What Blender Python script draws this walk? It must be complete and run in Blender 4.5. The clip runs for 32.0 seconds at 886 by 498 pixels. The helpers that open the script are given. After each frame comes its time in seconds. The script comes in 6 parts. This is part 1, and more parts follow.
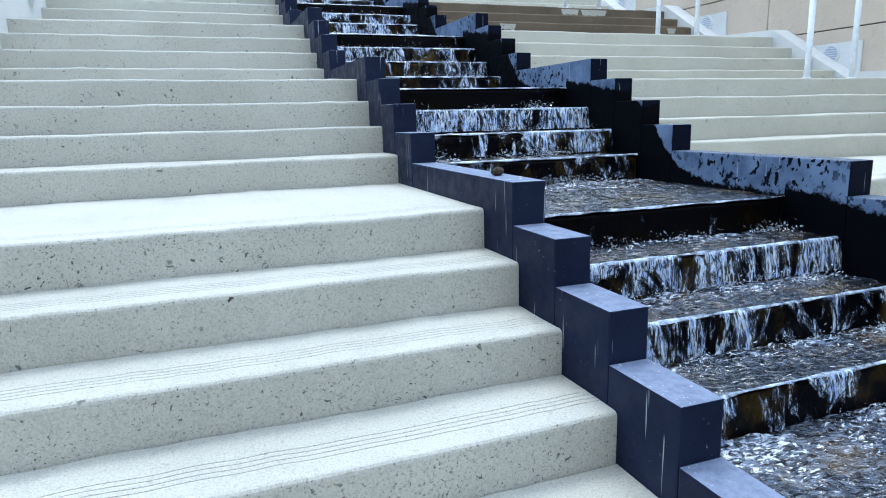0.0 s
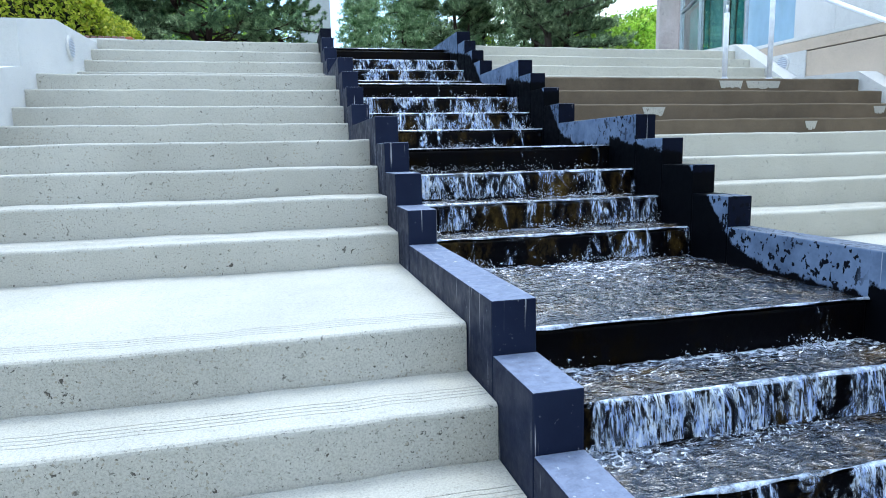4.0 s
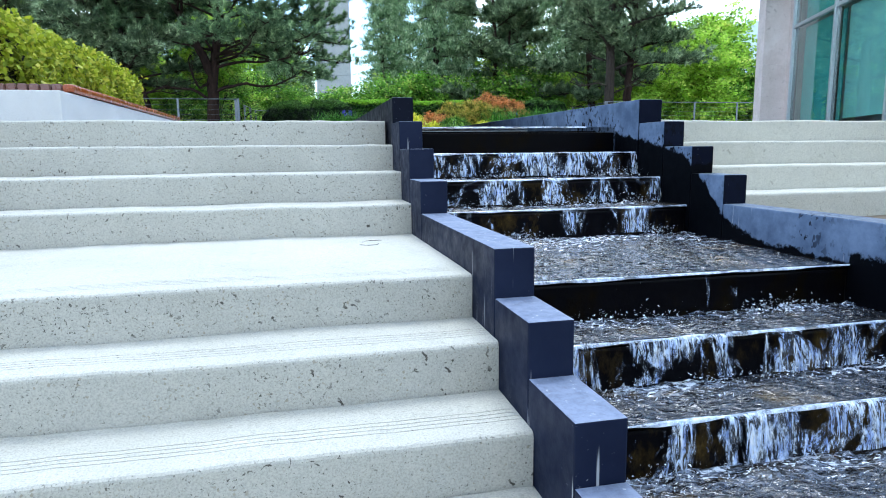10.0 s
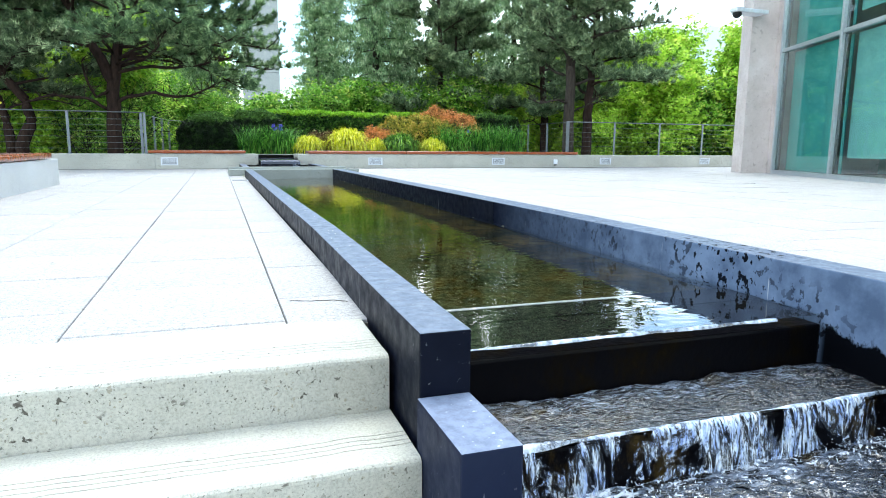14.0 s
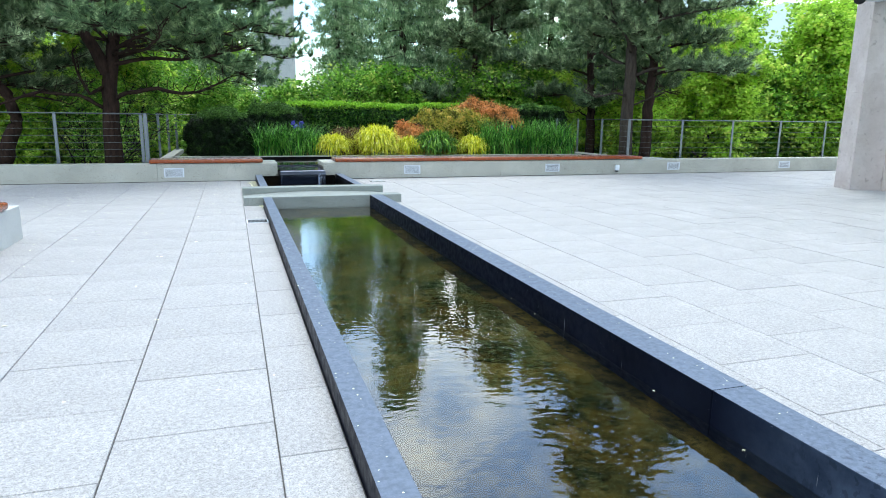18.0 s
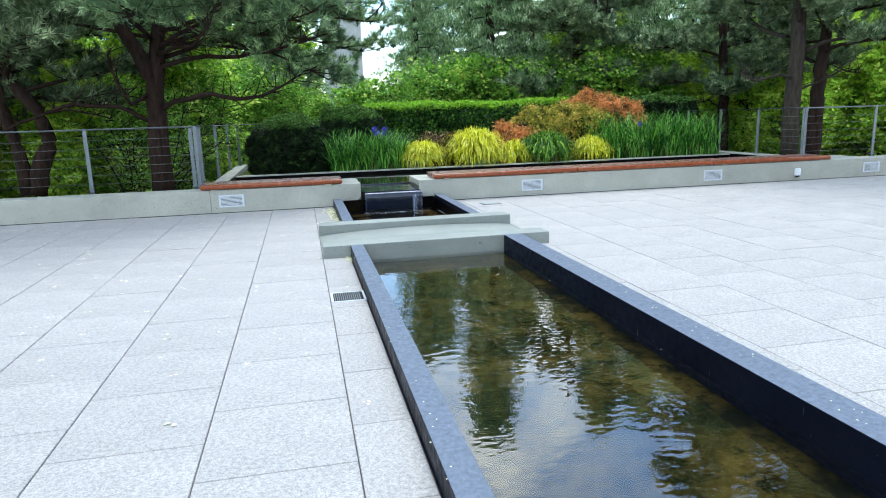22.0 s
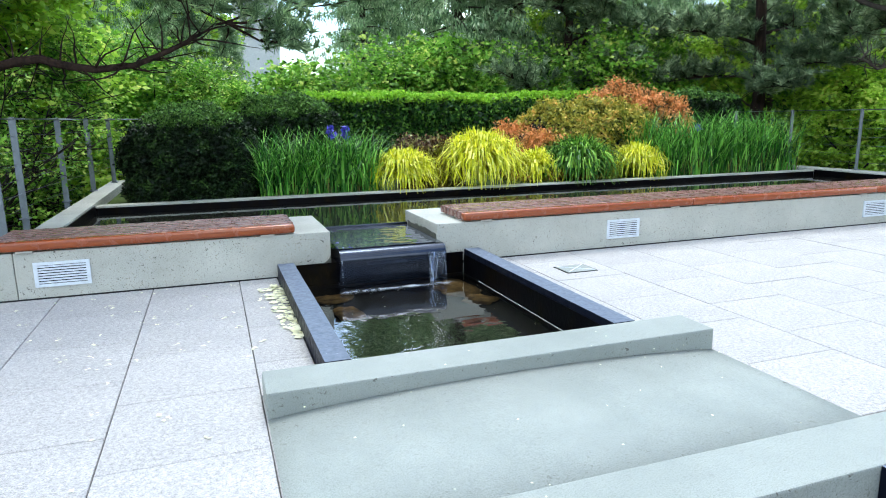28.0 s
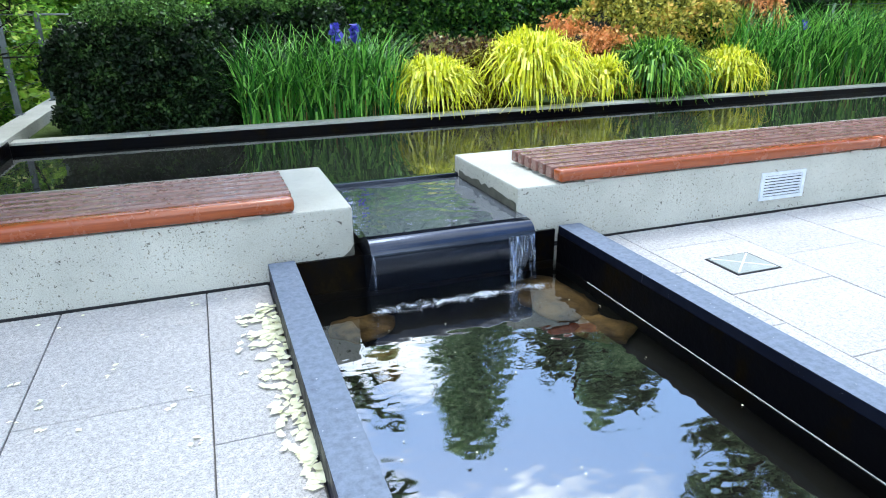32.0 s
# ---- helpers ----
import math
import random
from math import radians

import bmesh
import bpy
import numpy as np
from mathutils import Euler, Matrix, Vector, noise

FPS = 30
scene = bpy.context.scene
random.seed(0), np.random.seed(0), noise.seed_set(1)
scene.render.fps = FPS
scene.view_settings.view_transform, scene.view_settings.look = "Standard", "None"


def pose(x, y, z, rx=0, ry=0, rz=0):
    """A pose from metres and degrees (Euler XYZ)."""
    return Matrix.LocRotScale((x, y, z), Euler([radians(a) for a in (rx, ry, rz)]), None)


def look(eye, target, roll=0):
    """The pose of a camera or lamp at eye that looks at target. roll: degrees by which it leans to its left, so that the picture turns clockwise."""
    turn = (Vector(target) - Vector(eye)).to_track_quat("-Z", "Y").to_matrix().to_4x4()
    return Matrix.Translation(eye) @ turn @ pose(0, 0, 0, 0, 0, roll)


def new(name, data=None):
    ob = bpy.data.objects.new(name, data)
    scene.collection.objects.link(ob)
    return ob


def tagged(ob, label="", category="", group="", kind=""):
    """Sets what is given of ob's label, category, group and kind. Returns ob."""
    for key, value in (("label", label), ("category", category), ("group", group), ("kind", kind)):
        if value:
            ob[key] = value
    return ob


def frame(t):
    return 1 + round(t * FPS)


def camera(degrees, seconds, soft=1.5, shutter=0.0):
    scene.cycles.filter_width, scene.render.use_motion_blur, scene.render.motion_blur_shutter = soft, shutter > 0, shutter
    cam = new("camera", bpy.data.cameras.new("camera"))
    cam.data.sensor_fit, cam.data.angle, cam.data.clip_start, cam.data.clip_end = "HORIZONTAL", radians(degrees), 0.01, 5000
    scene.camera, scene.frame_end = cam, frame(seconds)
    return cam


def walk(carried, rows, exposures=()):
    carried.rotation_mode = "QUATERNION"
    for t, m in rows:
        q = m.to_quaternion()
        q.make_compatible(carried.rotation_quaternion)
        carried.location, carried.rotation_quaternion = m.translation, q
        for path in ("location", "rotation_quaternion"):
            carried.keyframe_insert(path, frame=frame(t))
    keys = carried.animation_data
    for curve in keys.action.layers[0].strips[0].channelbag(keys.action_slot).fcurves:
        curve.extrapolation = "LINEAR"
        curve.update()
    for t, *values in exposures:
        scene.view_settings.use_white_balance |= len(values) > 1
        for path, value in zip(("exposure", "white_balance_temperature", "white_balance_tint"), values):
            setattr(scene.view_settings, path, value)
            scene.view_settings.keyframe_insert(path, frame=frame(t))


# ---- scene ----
cam = camera(68.8, 32.0, soft=1.0)
# seconds, eye and target in metres, roll in degrees
PATH = [
    (0, (0.052, 0.1, 1.461), (0.727, 1.94, 1.062), -1.35),
    (0.5, (0.131, 0.408, 1.573), (0.806, 2.254, 1.208), -1.40),
    (1, (0.239, 0.693, 1.736), (0.86, 2.56, 1.378), -1.43),
    (1.5, (0.296, 1.057, 1.822), (0.844, 2.949, 1.477), -1.58),
    (2, (0.406, 1.422, 1.897), (0.931, 3.329, 1.6), -1.67),
    (2.5, (0.465, 1.853, 1.964), (0.947, 3.772, 1.672), -1.79),
    (3, (0.519, 2.235, 2.088), (1.01, 4.152, 1.797), -1.62),
    (3.5, (0.593, 2.585, 2.248), (1.084, 4.501, 1.954), -1.40),
    (5.5, (0.577, 3.958, 2.608), (1.008, 5.888, 2.307), -1.19),
    (6, (0.596, 4.411, 2.74), (1.026, 6.341, 2.437), -1.18),
    (6.5, (0.531, 4.75, 2.84), (0.963, 6.678, 2.534), -1.00),
    (7, (0.565, 5.04, 2.967), (1.0, 6.968, 2.659), -0.77),
    (7.5, (0.594, 5.357, 3.121), (1.028, 7.285, 2.814), -0.79),
    (8, (0.595, 5.717, 3.232), (1.046, 7.642, 2.93), -0.94),
    (8.5, (0.611, 6.136, 3.283), (1.059, 8.062, 2.984), -0.83),
    (9, (0.574, 6.6, 3.333), (1.023, 8.526, 3.037), -0.78),
    (9.5, (0.57, 6.984, 3.439), (1.018, 8.91, 3.139), -0.64),
    (10, (0.54, 7.343, 3.639), (0.982, 9.27, 3.338), -0.60),
    (10.5, (0.504, 7.671, 3.794), (0.951, 9.597, 3.493), -0.64),
    (11, (0.554, 8.055, 3.848), (1.004, 9.98, 3.544), -0.66),
    (11.5, (0.561, 8.42, 3.944), (1.056, 10.333, 3.635), -0.43),
    (12, (0.579, 8.784, 3.981), (1.161, 10.671, 3.669), 0.11),
    (12.5, (0.64, 9.222, 4.102), (1.238, 11.102, 3.778), -0.06),
    (13, (0.658, 9.575, 4.293), (1.287, 11.446, 3.975), 0.02),
    (13.5, (0.721, 9.934, 4.395), (1.353, 11.806, 4.087), 0.30),
    (14, (0.738, 10.242, 4.483), (1.385, 12.109, 4.172), 0.41),
    (14.5, (0.746, 10.603, 4.601), (1.432, 12.457, 4.294), 0.49),
    (16.5, (0.809, 12.13, 4.993), (1.475, 13.988, 4.674), 0.72),
    (17, (0.773, 12.391, 5.09), (1.438, 14.25, 4.767), 0.75),
    (17.5, (0.775, 12.674, 5.226), (1.434, 14.534, 4.895), 0.85),
    (18, (0.815, 13.096, 5.339), (1.419, 14.96, 4.942), 0.67),
    (18.5, (0.757, 13.496, 5.367), (1.267, 15.386, 4.955), -0.26),
    (19, (0.745, 13.948, 5.439), (1.179, 15.857, 5.029), -1.20),
    (19.5, (0.751, 14.463, 5.459), (1.159, 16.379, 5.057), -1.50),
    (20, (0.727, 14.966, 5.474), (1.133, 16.882, 5.069), -1.76),
    (20.5, (0.756, 15.467, 5.481), (1.156, 17.385, 5.08), -2.16),
    (21, (0.744, 15.96, 5.445), (1.15, 17.878, 5.048), -2.10),
    (21.5, (0.759, 16.471, 5.414), (1.165, 18.388, 5.012), -1.92),
    (22, (0.789, 17.031, 5.392), (1.196, 18.948, 4.992), -1.72),
    (22.5, (0.757, 17.538, 5.4), (1.165, 19.454, 4.998), -1.81),
    (23, (0.781, 18.06, 5.394), (1.185, 19.978, 4.994), -1.81),
    (23.5, (0.758, 18.536, 5.372), (1.164, 20.454, 4.976), -1.83),
    (24, (0.756, 18.96, 5.376), (1.164, 20.877, 4.98), -1.88),
    (24.5, (0.812, 19.417, 5.37), (1.344, 21.304, 4.973), -1.34),
    (26.5, (0.879, 21.354, 5.229), (1.552, 23.199, 4.852), -0.22),
    (27, (0.865, 21.848, 5.262), (1.527, 23.696, 4.882), -0.29),
    (27.5, (0.798, 22.317, 5.294), (1.472, 24.16, 4.903), -0.49),
    (28, (0.793, 22.743, 5.301), (1.446, 24.591, 4.904), -0.75),
    (28.5, (0.803, 23.135, 5.3), (1.453, 24.985, 4.908), -0.70),
    (29, (0.789, 23.51, 5.296), (1.448, 25.356, 4.898), -0.65),
    (29.5, (0.848, 23.879, 5.277), (1.5, 25.713, 4.817), -0.47),
    (30, (0.868, 24.198, 5.265), (1.506, 26.024, 4.758), -0.38),
    (30.5, (0.85, 24.496, 5.267), (1.492, 26.305, 4.705), -0.38),
    (31, (0.931, 24.771, 5.289), (1.571, 26.57, 4.693), -0.45),
    (31.5, (1.024, 25.009, 5.302), (1.657, 26.792, 4.655), -0.67),
    (32, (1.075, 25.215, 5.319), (1.708, 26.982, 4.63), -0.78),
]
EXPOSURES = [(0.0, 0.723, 5750, 2), (6.0, 0.744, 5700, 2), (9.0, 0.781, 5750, 2), (12.0, 0.766, 5750, 4), (13.0, 1.066, 6100, -1), (14.0, 1.13, 6350, -1), (18.0, 0.79, 6200, 0), (24.0, 0.83, 6200, 1), (27.0, 1.05, 6200, 2), (30.0, 1.111, 6150, 2), (32.0, 1.274, 6050, 3)]
walk(cam, [(t, look(eye, target, roll)) for t, eye, target, roll in PATH], EXPOSURES)

# ---- world, sun, exposure ----
world = bpy.data.worlds.new("sky")
scene.world = world
world.use_nodes = True
wn, wl = world.node_tree.nodes, world.node_tree.links
wn.clear()
sky = wn.new("ShaderNodeTexSky")
sky.sky_type = "NISHITA"
sky.sun_disc = False
sky.sun_elevation, sky.sun_rotation = radians(66), radians(18)
sky.air_density, sky.dust_density, sky.ozone_density = 1.2, 0.9, 2.4
coord = wn.new("ShaderNodeTexCoord")
cloud = wn.new("ShaderNodeTexNoise")
cloud.inputs["Scale"].default_value = 2.4
cloud.inputs["Detail"].default_value = 6
ramp = wn.new("ShaderNodeValToRGB")
ramp.color_ramp.elements[0].position, ramp.color_ramp.elements[1].position = 0.47, 0.58
mix = wn.new("ShaderNodeMix")
mix.data_type = "RGBA"
grey = wn.new("ShaderNodeRGBToBW")
lift = wn.new("ShaderNodeMath")
lift.operation = "MULTIPLY_ADD"
lift.inputs[1].default_value, lift.inputs[2].default_value = 2.6, 4.6
bg = wn.new("ShaderNodeBackground")
bg.inputs["Strength"].default_value = 0.15
wo = wn.new("ShaderNodeOutputWorld")
wl.new(coord.outputs["Generated"], cloud.inputs["Vector"])
wl.new(cloud.outputs["Fac"], ramp.inputs["Fac"])
wl.new(ramp.outputs["Color"], mix.inputs["Factor"])
clear = wn.new("ShaderNodeMix")
clear.data_type, clear.blend_type = "RGBA", "MULTIPLY"
clear.inputs["Factor"].default_value = 1.0
clear.inputs["B"].default_value = (1.45, 1.5, 1.6, 1)
wl.new(sky.outputs["Color"], clear.inputs["A"])
wl.new(clear.outputs["Result"], mix.inputs["A"])
wl.new(sky.outputs["Color"], grey.inputs["Color"])
wl.new(grey.outputs["Val"], lift.inputs[0])
wl.new(lift.outputs["Value"], mix.inputs["B"])
wl.new(mix.outputs["Result"], bg.inputs["Color"])
wl.new(bg.outputs["Background"], wo.inputs["Surface"])
sun = new("sun", bpy.data.lights.new("sun", "SUN"))
sun.data.energy, sun.data.angle, sun.data.color = 0.95, radians(20), (1.0, 0.97, 0.92)
sun.matrix_world = look((2.4, 7.5, 20), (0, 0, 0))


# ---- plan ----
T = 3.86
RISE, TREAD, PERIOD, TOP = 0.175, 0.34, 2.345, 12.09
FLIGHTS = 7
XL0, XL1 = 1.21, 1.36
XR0, XR1 = 3.08, 3.24
STAIR_L, STAIR_R = -1.52, 7.75
POOL_END = 24.29
WALL_Y = 28.80
WATER_Z = T - 0.05


# ---- materials ----
class Mat:
    """A small builder of node materials."""

    def __init__(self, name):
        self.m = bpy.data.materials.new(name)
        self.m.use_nodes = True
        self.t = self.m.node_tree
        self.n, self.l = self.t.nodes, self.t.links
        self.b = self.n["Principled BSDF"]
        self.c = self.n.new("ShaderNodeTexCoord")

    def set(self, **kw):
        for k, v in kw.items():
            self.b.inputs[k.replace("_", " ")].default_value = v
        return self

    def noise(self, scale, detail=4, rough=0.6, space="Object", stretch=None, warp=0.0):
        s = self.n.new("ShaderNodeTexNoise")
        s.inputs["Scale"].default_value, s.inputs["Detail"].default_value, s.inputs["Roughness"].default_value = scale, detail, rough
        s.inputs["Distortion"].default_value = warp
        src = self.c.outputs[space]
        if stretch:
            mp = self.n.new("ShaderNodeMapping")
            mp.inputs["Scale"].default_value = stretch
            self.l.new(src, mp.inputs["Vector"])
            src = mp.outputs["Vector"]
        self.l.new(src, s.inputs["Vector"])
        return s.outputs["Fac"]

    def voronoi(self, scale, space="Object"):
        s = self.n.new("ShaderNodeTexVoronoi")
        s.inputs["Scale"].default_value = scale
        wob = self.n.new("ShaderNodeTexNoise")
        wob.inputs["Scale"].default_value, wob.inputs["Detail"].default_value = scale * 1.6, 3
        self.l.new(self.c.outputs[space], wob.inputs["Vector"])
        add = self.n.new("ShaderNodeVectorMath")
        add.operation = "MULTIPLY_ADD"
        self.l.new(wob.outputs["Color"], add.inputs[0])
        add.inputs[1].default_value = (0.9 / scale,) * 3
        self.l.new(self.c.outputs[space], add.inputs[2])
        self.l.new(add.outputs["Vector"], s.inputs["Vector"])
        return s.outputs["Distance"]

    def ramp(self, fac, *stops):
        r = self.n.new("ShaderNodeValToRGB")
        e = r.color_ramp.elements
        while len(e) < len(stops):
            e.new(0.5)
        for el, (p, c) in zip(e, stops):
            el.position = p
            el.color = (c, c, c, 1) if isinstance(c, (int, float)) else (*c, 1)
        self.l.new(fac, r.inputs["Fac"])
        return r.outputs["Color"]

    def mix(self, fac, a, b, mode="MIX"):
        x = self.n.new("ShaderNodeMix")
        x.data_type, x.blend_type = "RGBA", mode
        for key, v in (("Factor", fac), ("A", a), ("B", b)):
            if isinstance(v, (int, float)):
                x.inputs[key].default_value = v if key == "Factor" else (v, v, v, 1)
            elif isinstance(v, tuple):
                x.inputs[key].default_value = (*v, 1)
            else:
                self.l.new(v, x.inputs[key])
        return x.outputs["Result"]

    def math(self, op, *vals):
        x = self.n.new("ShaderNodeMath")
        x.operation = op
        for i, v in enumerate(vals):
            if isinstance(v, (int, float)):
                x.inputs[i].default_value = v
            else:
                self.l.new(v, x.inputs[i])
        return x.outputs[0]

    def random(self):
        return self.n.new("ShaderNodeObjectInfo").outputs["Random"]

    def island(self):
        return self.n.new("ShaderNodeNewGeometry").outputs["Random Per Island"]

    def colour(self, out):
        self.l.new(out, self.b.inputs["Base Color"])
        return self

    def rough(self, out):
        self.l.new(out, self.b.inputs["Roughness"])
        return self

    def bump(self, out, strength, dist=0.01):
        bp = self.n.new("ShaderNodeBump")
        bp.inputs["Strength"].default_value, bp.inputs["Distance"].default_value = strength, dist
        self.l.new(out, bp.inputs["Height"])
        self.l.new(bp.outputs["Normal"], self.b.inputs["Normal"])
        return self


def concrete(name, light, dark, pits=0.5, pit_scale=34.0):
    """Cast concrete: clouded tone, sandy grain, brown and dark aggregate, pits and a few runs on upright faces."""
    m = Mat(name)
    big = m.ramp(m.noise(1.3, 6, 0.7), (0.3, dark), (0.7, light))
    fine = m.ramp(m.noise(150, 4, 0.75), (0.28, 0.62), (0.55, 0.98), (0.75, 1.08))
    base = m.mix(1.0, big, fine, "MULTIPLY")
    hole = m.ramp(m.noise(pit_scale * 1.25, 3, 0.55, warp=0.6), (0.315, 0.0), (0.345, 1.0))
    hole2 = m.ramp(m.noise(pit_scale * 3.6, 3, 0.6), (0.335, 0.0), (0.37, 1.0))
    where = m.ramp(m.noise(3.0, 5, 0.75), (0.40, 1.0), (0.54, 1.0 - pits))
    where2 = m.ramp(m.noise(2.2, 5, 0.75), (0.38, 1.0), (0.54, 1.0 - pits))
    mask = m.mix(1.0, m.mix(1.0, hole, where, "LIGHTEN"), m.mix(1.0, hole2, where2, "LIGHTEN"), "MULTIPLY")
    nz = m.n.new("ShaderNodeSeparateXYZ")
    m.l.new(m.n.new("ShaderNodeNewGeometry").outputs["Normal"], nz.inputs["Vector"])
    flat = m.ramp(nz.outputs["Z"], (0.6, 0.0), (0.9, 0.80))
    mask = m.mix(1.0, mask, flat, "LIGHTEN")
    pebble = m.ramp(m.voronoi(pit_scale * 1.5), (0.16, 0.75 * pits), (0.24, 0.0))
    pebble = m.mix(flat, m.mix(1.0, pebble, m.ramp(m.noise(5.2, 4, 0.7), (0.46, 0.0), (0.56, 1.0)), "MULTIPLY"), 0.0)
    base = m.mix(pebble, base, tuple(v * f for v, f in zip(dark, (0.62, 0.55, 0.46))))
    m.colour(m.mix(mask, (0.085, 0.077, 0.064), base))
    m.set(Roughness=0.88)
    m.bump(m.mix(0.5, mask, fine), 0.45, 0.005)
    return m.m


MAT_STEP = concrete("step_concrete", (0.56, 0.548, 0.487), (0.45, 0.438, 0.382), 1.0, 30)
MAT_STEP_SMOOTH = concrete("smoother_step_concrete", (0.58, 0.565, 0.49), (0.47, 0.455, 0.385), 0.35, 24)
MAT_STEP_DIRTY = concrete("stained_step_concrete", (0.19, 0.145, 0.095), (0.095, 0.072, 0.046), 0.3)
MAT_WALL = concrete("wall_concrete", (0.53, 0.53, 0.48), (0.37, 0.37, 0.33), 1.0, 26)
MAT_DECK = concrete("bridge_concrete", (0.345, 0.37, 0.35), (0.26, 0.285, 0.268), 0.8)
MAT_CHEEK = concrete("cheek_concrete", (0.70, 0.70, 0.68), (0.58, 0.585, 0.57), 0.3)
MAT_TOWER = concrete("tower_concrete", (0.44, 0.46, 0.48), (0.36, 0.38, 0.40), 0.1, 2)
MAT_COLUMN = concrete("column_concrete", (0.66, 0.60, 0.585), (0.48, 0.415, 0.39), 0.35, 4)
MAT_TAN = concrete("tan_concrete", (0.60, 0.50, 0.40), (0.50, 0.42, 0.33), 0.15, 8)


def make_paving():
    """Flamed granite: pale ground with dark and light crystals, faint stains and scuffs."""
    m = Mat("paving")
    tone = m.ramp(m.random(), (0.0, (0.505, 0.485, 0.480)), (1.0, (0.535, 0.514, 0.508)))
    stain = m.ramp(m.noise(1.7, 8, 0.72), (0.30, 0.80), (0.62, 1.0))
    mottle = m.ramp(m.noise(42, 3, 0.65), (0.34, 0.72), (0.62, 1.06))
    grain = m.ramp(m.noise(130, 4, 0.8), (0.34, 0.42), (0.52, 0.96), (0.68, 1.14))
    base = m.mix(1.0, m.mix(1.0, tone, stain, "MULTIPLY"), m.mix(1.0, mottle, grain, "MULTIPLY"), "MULTIPLY")
    m.colour(base)
    m.set(Roughness=0.8).bump(grain, 0.3, 0.004)
    return m.m


def make_navy(name, pale=(0.21, 0.245, 0.34), deep=1.0, drips=0.685, splashed=False):
    """Navy paint with tops paled by dust and painted-in sky sheen, and white drips; splashed: lime-bleached inside, wet
    black along the water line.
    """
    m = Mat(name)
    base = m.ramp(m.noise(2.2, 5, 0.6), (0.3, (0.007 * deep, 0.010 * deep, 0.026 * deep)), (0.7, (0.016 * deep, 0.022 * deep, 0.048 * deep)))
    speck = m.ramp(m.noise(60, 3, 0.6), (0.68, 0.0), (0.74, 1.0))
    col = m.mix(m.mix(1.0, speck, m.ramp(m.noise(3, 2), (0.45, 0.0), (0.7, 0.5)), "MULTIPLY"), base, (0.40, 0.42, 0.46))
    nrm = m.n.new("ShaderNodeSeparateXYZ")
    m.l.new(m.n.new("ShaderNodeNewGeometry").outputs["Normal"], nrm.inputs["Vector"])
    # upward faces get a pale colour: dust plus the sky's sheen, painted in
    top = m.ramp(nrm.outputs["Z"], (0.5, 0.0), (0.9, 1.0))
    dust_and_sheen = m.mix(1.0, top, m.ramp(m.noise(30, 5, 0.7), (0.25, 0.55), (0.60, 1.0)), "MULTIPLY")
    if splashed:
        at = m.n.new("ShaderNodeSeparateXYZ")
        m.l.new(m.c.outputs["Object"], at.inputs["Vector"])
        inner = m.ramp(m.math("MULTIPLY", nrm.outputs["X"], -1.0), (0.5, 0.0), (0.9, 1.0))
        near = m.ramp(m.math("DIVIDE", m.math("SUBTRACT", at.outputs["Y"], TOP), 10.0), (0.08, 1.0), (0.35, 0.0))
        lime = m.ramp(m.noise(5, 5, 0.65), (0.35, (0.085, 0.120, 0.195)), (0.65, (0.18, 0.24, 0.36)))
        col = m.mix(m.mix(1.0, inner, near, "MULTIPLY"), col, lime)
    col = m.mix(dust_and_sheen, col, pale)
    drip = m.ramp(m.noise(9, 2, 0.5, stretch=(6, 6, 0.25)), (drips, 0.0), (drips + 0.035, 0.5))
    col = m.mix(drip, col, (0.62, 0.64, 0.66))
    if splashed:
        blot = m.ramp(m.noise(30, 3, 0.55, stretch=(1, 1, 0.75)), (0.565, 0.0), (0.585, 1.0))
        where = m.ramp(m.noise(1.3, 3, 0.6), (0.42, 0.0), (0.54, 1.0))
        col = m.mix(m.mix(1.0, m.mix(1.0, blot, where, "MULTIPLY"), m.mix(near, 0.0, 1.0), "MULTIPLY"), col, (0.005, 0.006, 0.010))
        # the wet line repeats with each flight: low along the landing, high where the steps splash
        turn = m.math("DIVIDE", m.math("SUBTRACT", at.outputs["Y"], TOP + 0.10), PERIOD)
        flight = m.math("FLOOR", turn)
        rise = m.ramp(m.math("FRACT", turn), (0.0, 0.03), (0.26, 0.05), (0.40, 0.15), (0.50, 0.33), (0.58, 0.44), (0.74, 0.52), (0.88, 0.57), (1.0, 0.61))
        below = m.math("SUBTRACT", m.math("SUBTRACT", at.outputs["Z"], T - 0.09), m.math("MULTIPLY", flight, 4 * RISE))
        lower = m.math("MULTIPLY", m.math("MINIMUM", m.math("MULTIPLY", flight, -0.5), 1.0), m.ramp(m.math("FRACT", turn), (0.36, 0.0), (0.58, 0.17)))
        gap = m.math("ADD", m.math("SUBTRACT", below, m.math("ADD", rise, m.math("MULTIPLY", lower, 1.0))), m.math("MULTIPLY", m.math("SUBTRACT", m.noise(12, 5, 0.7), 0.5), 0.14))
        black = m.ramp(m.math("ADD", gap, 0.5), (0.49, 1.0), (0.505, 0.0))
        terrace = m.ramp(m.math("ADD", turn, 0.5), (0.49, 1.0), (0.51, 0.0))
        col = m.mix(m.mix(1.0, black, terrace, "MULTIPLY"), col, (0.002, 0.0025, 0.004))
    m.colour(col).set(Specular_IOR_Level=0.03 if splashed else 0.08)
    m.rough(m.ramp(m.noise(14, 3), (0.3, 0.32), (0.7, 0.6)))
    m.bump(m.noise(90, 3), 0.12, 0.004)
    return m.m


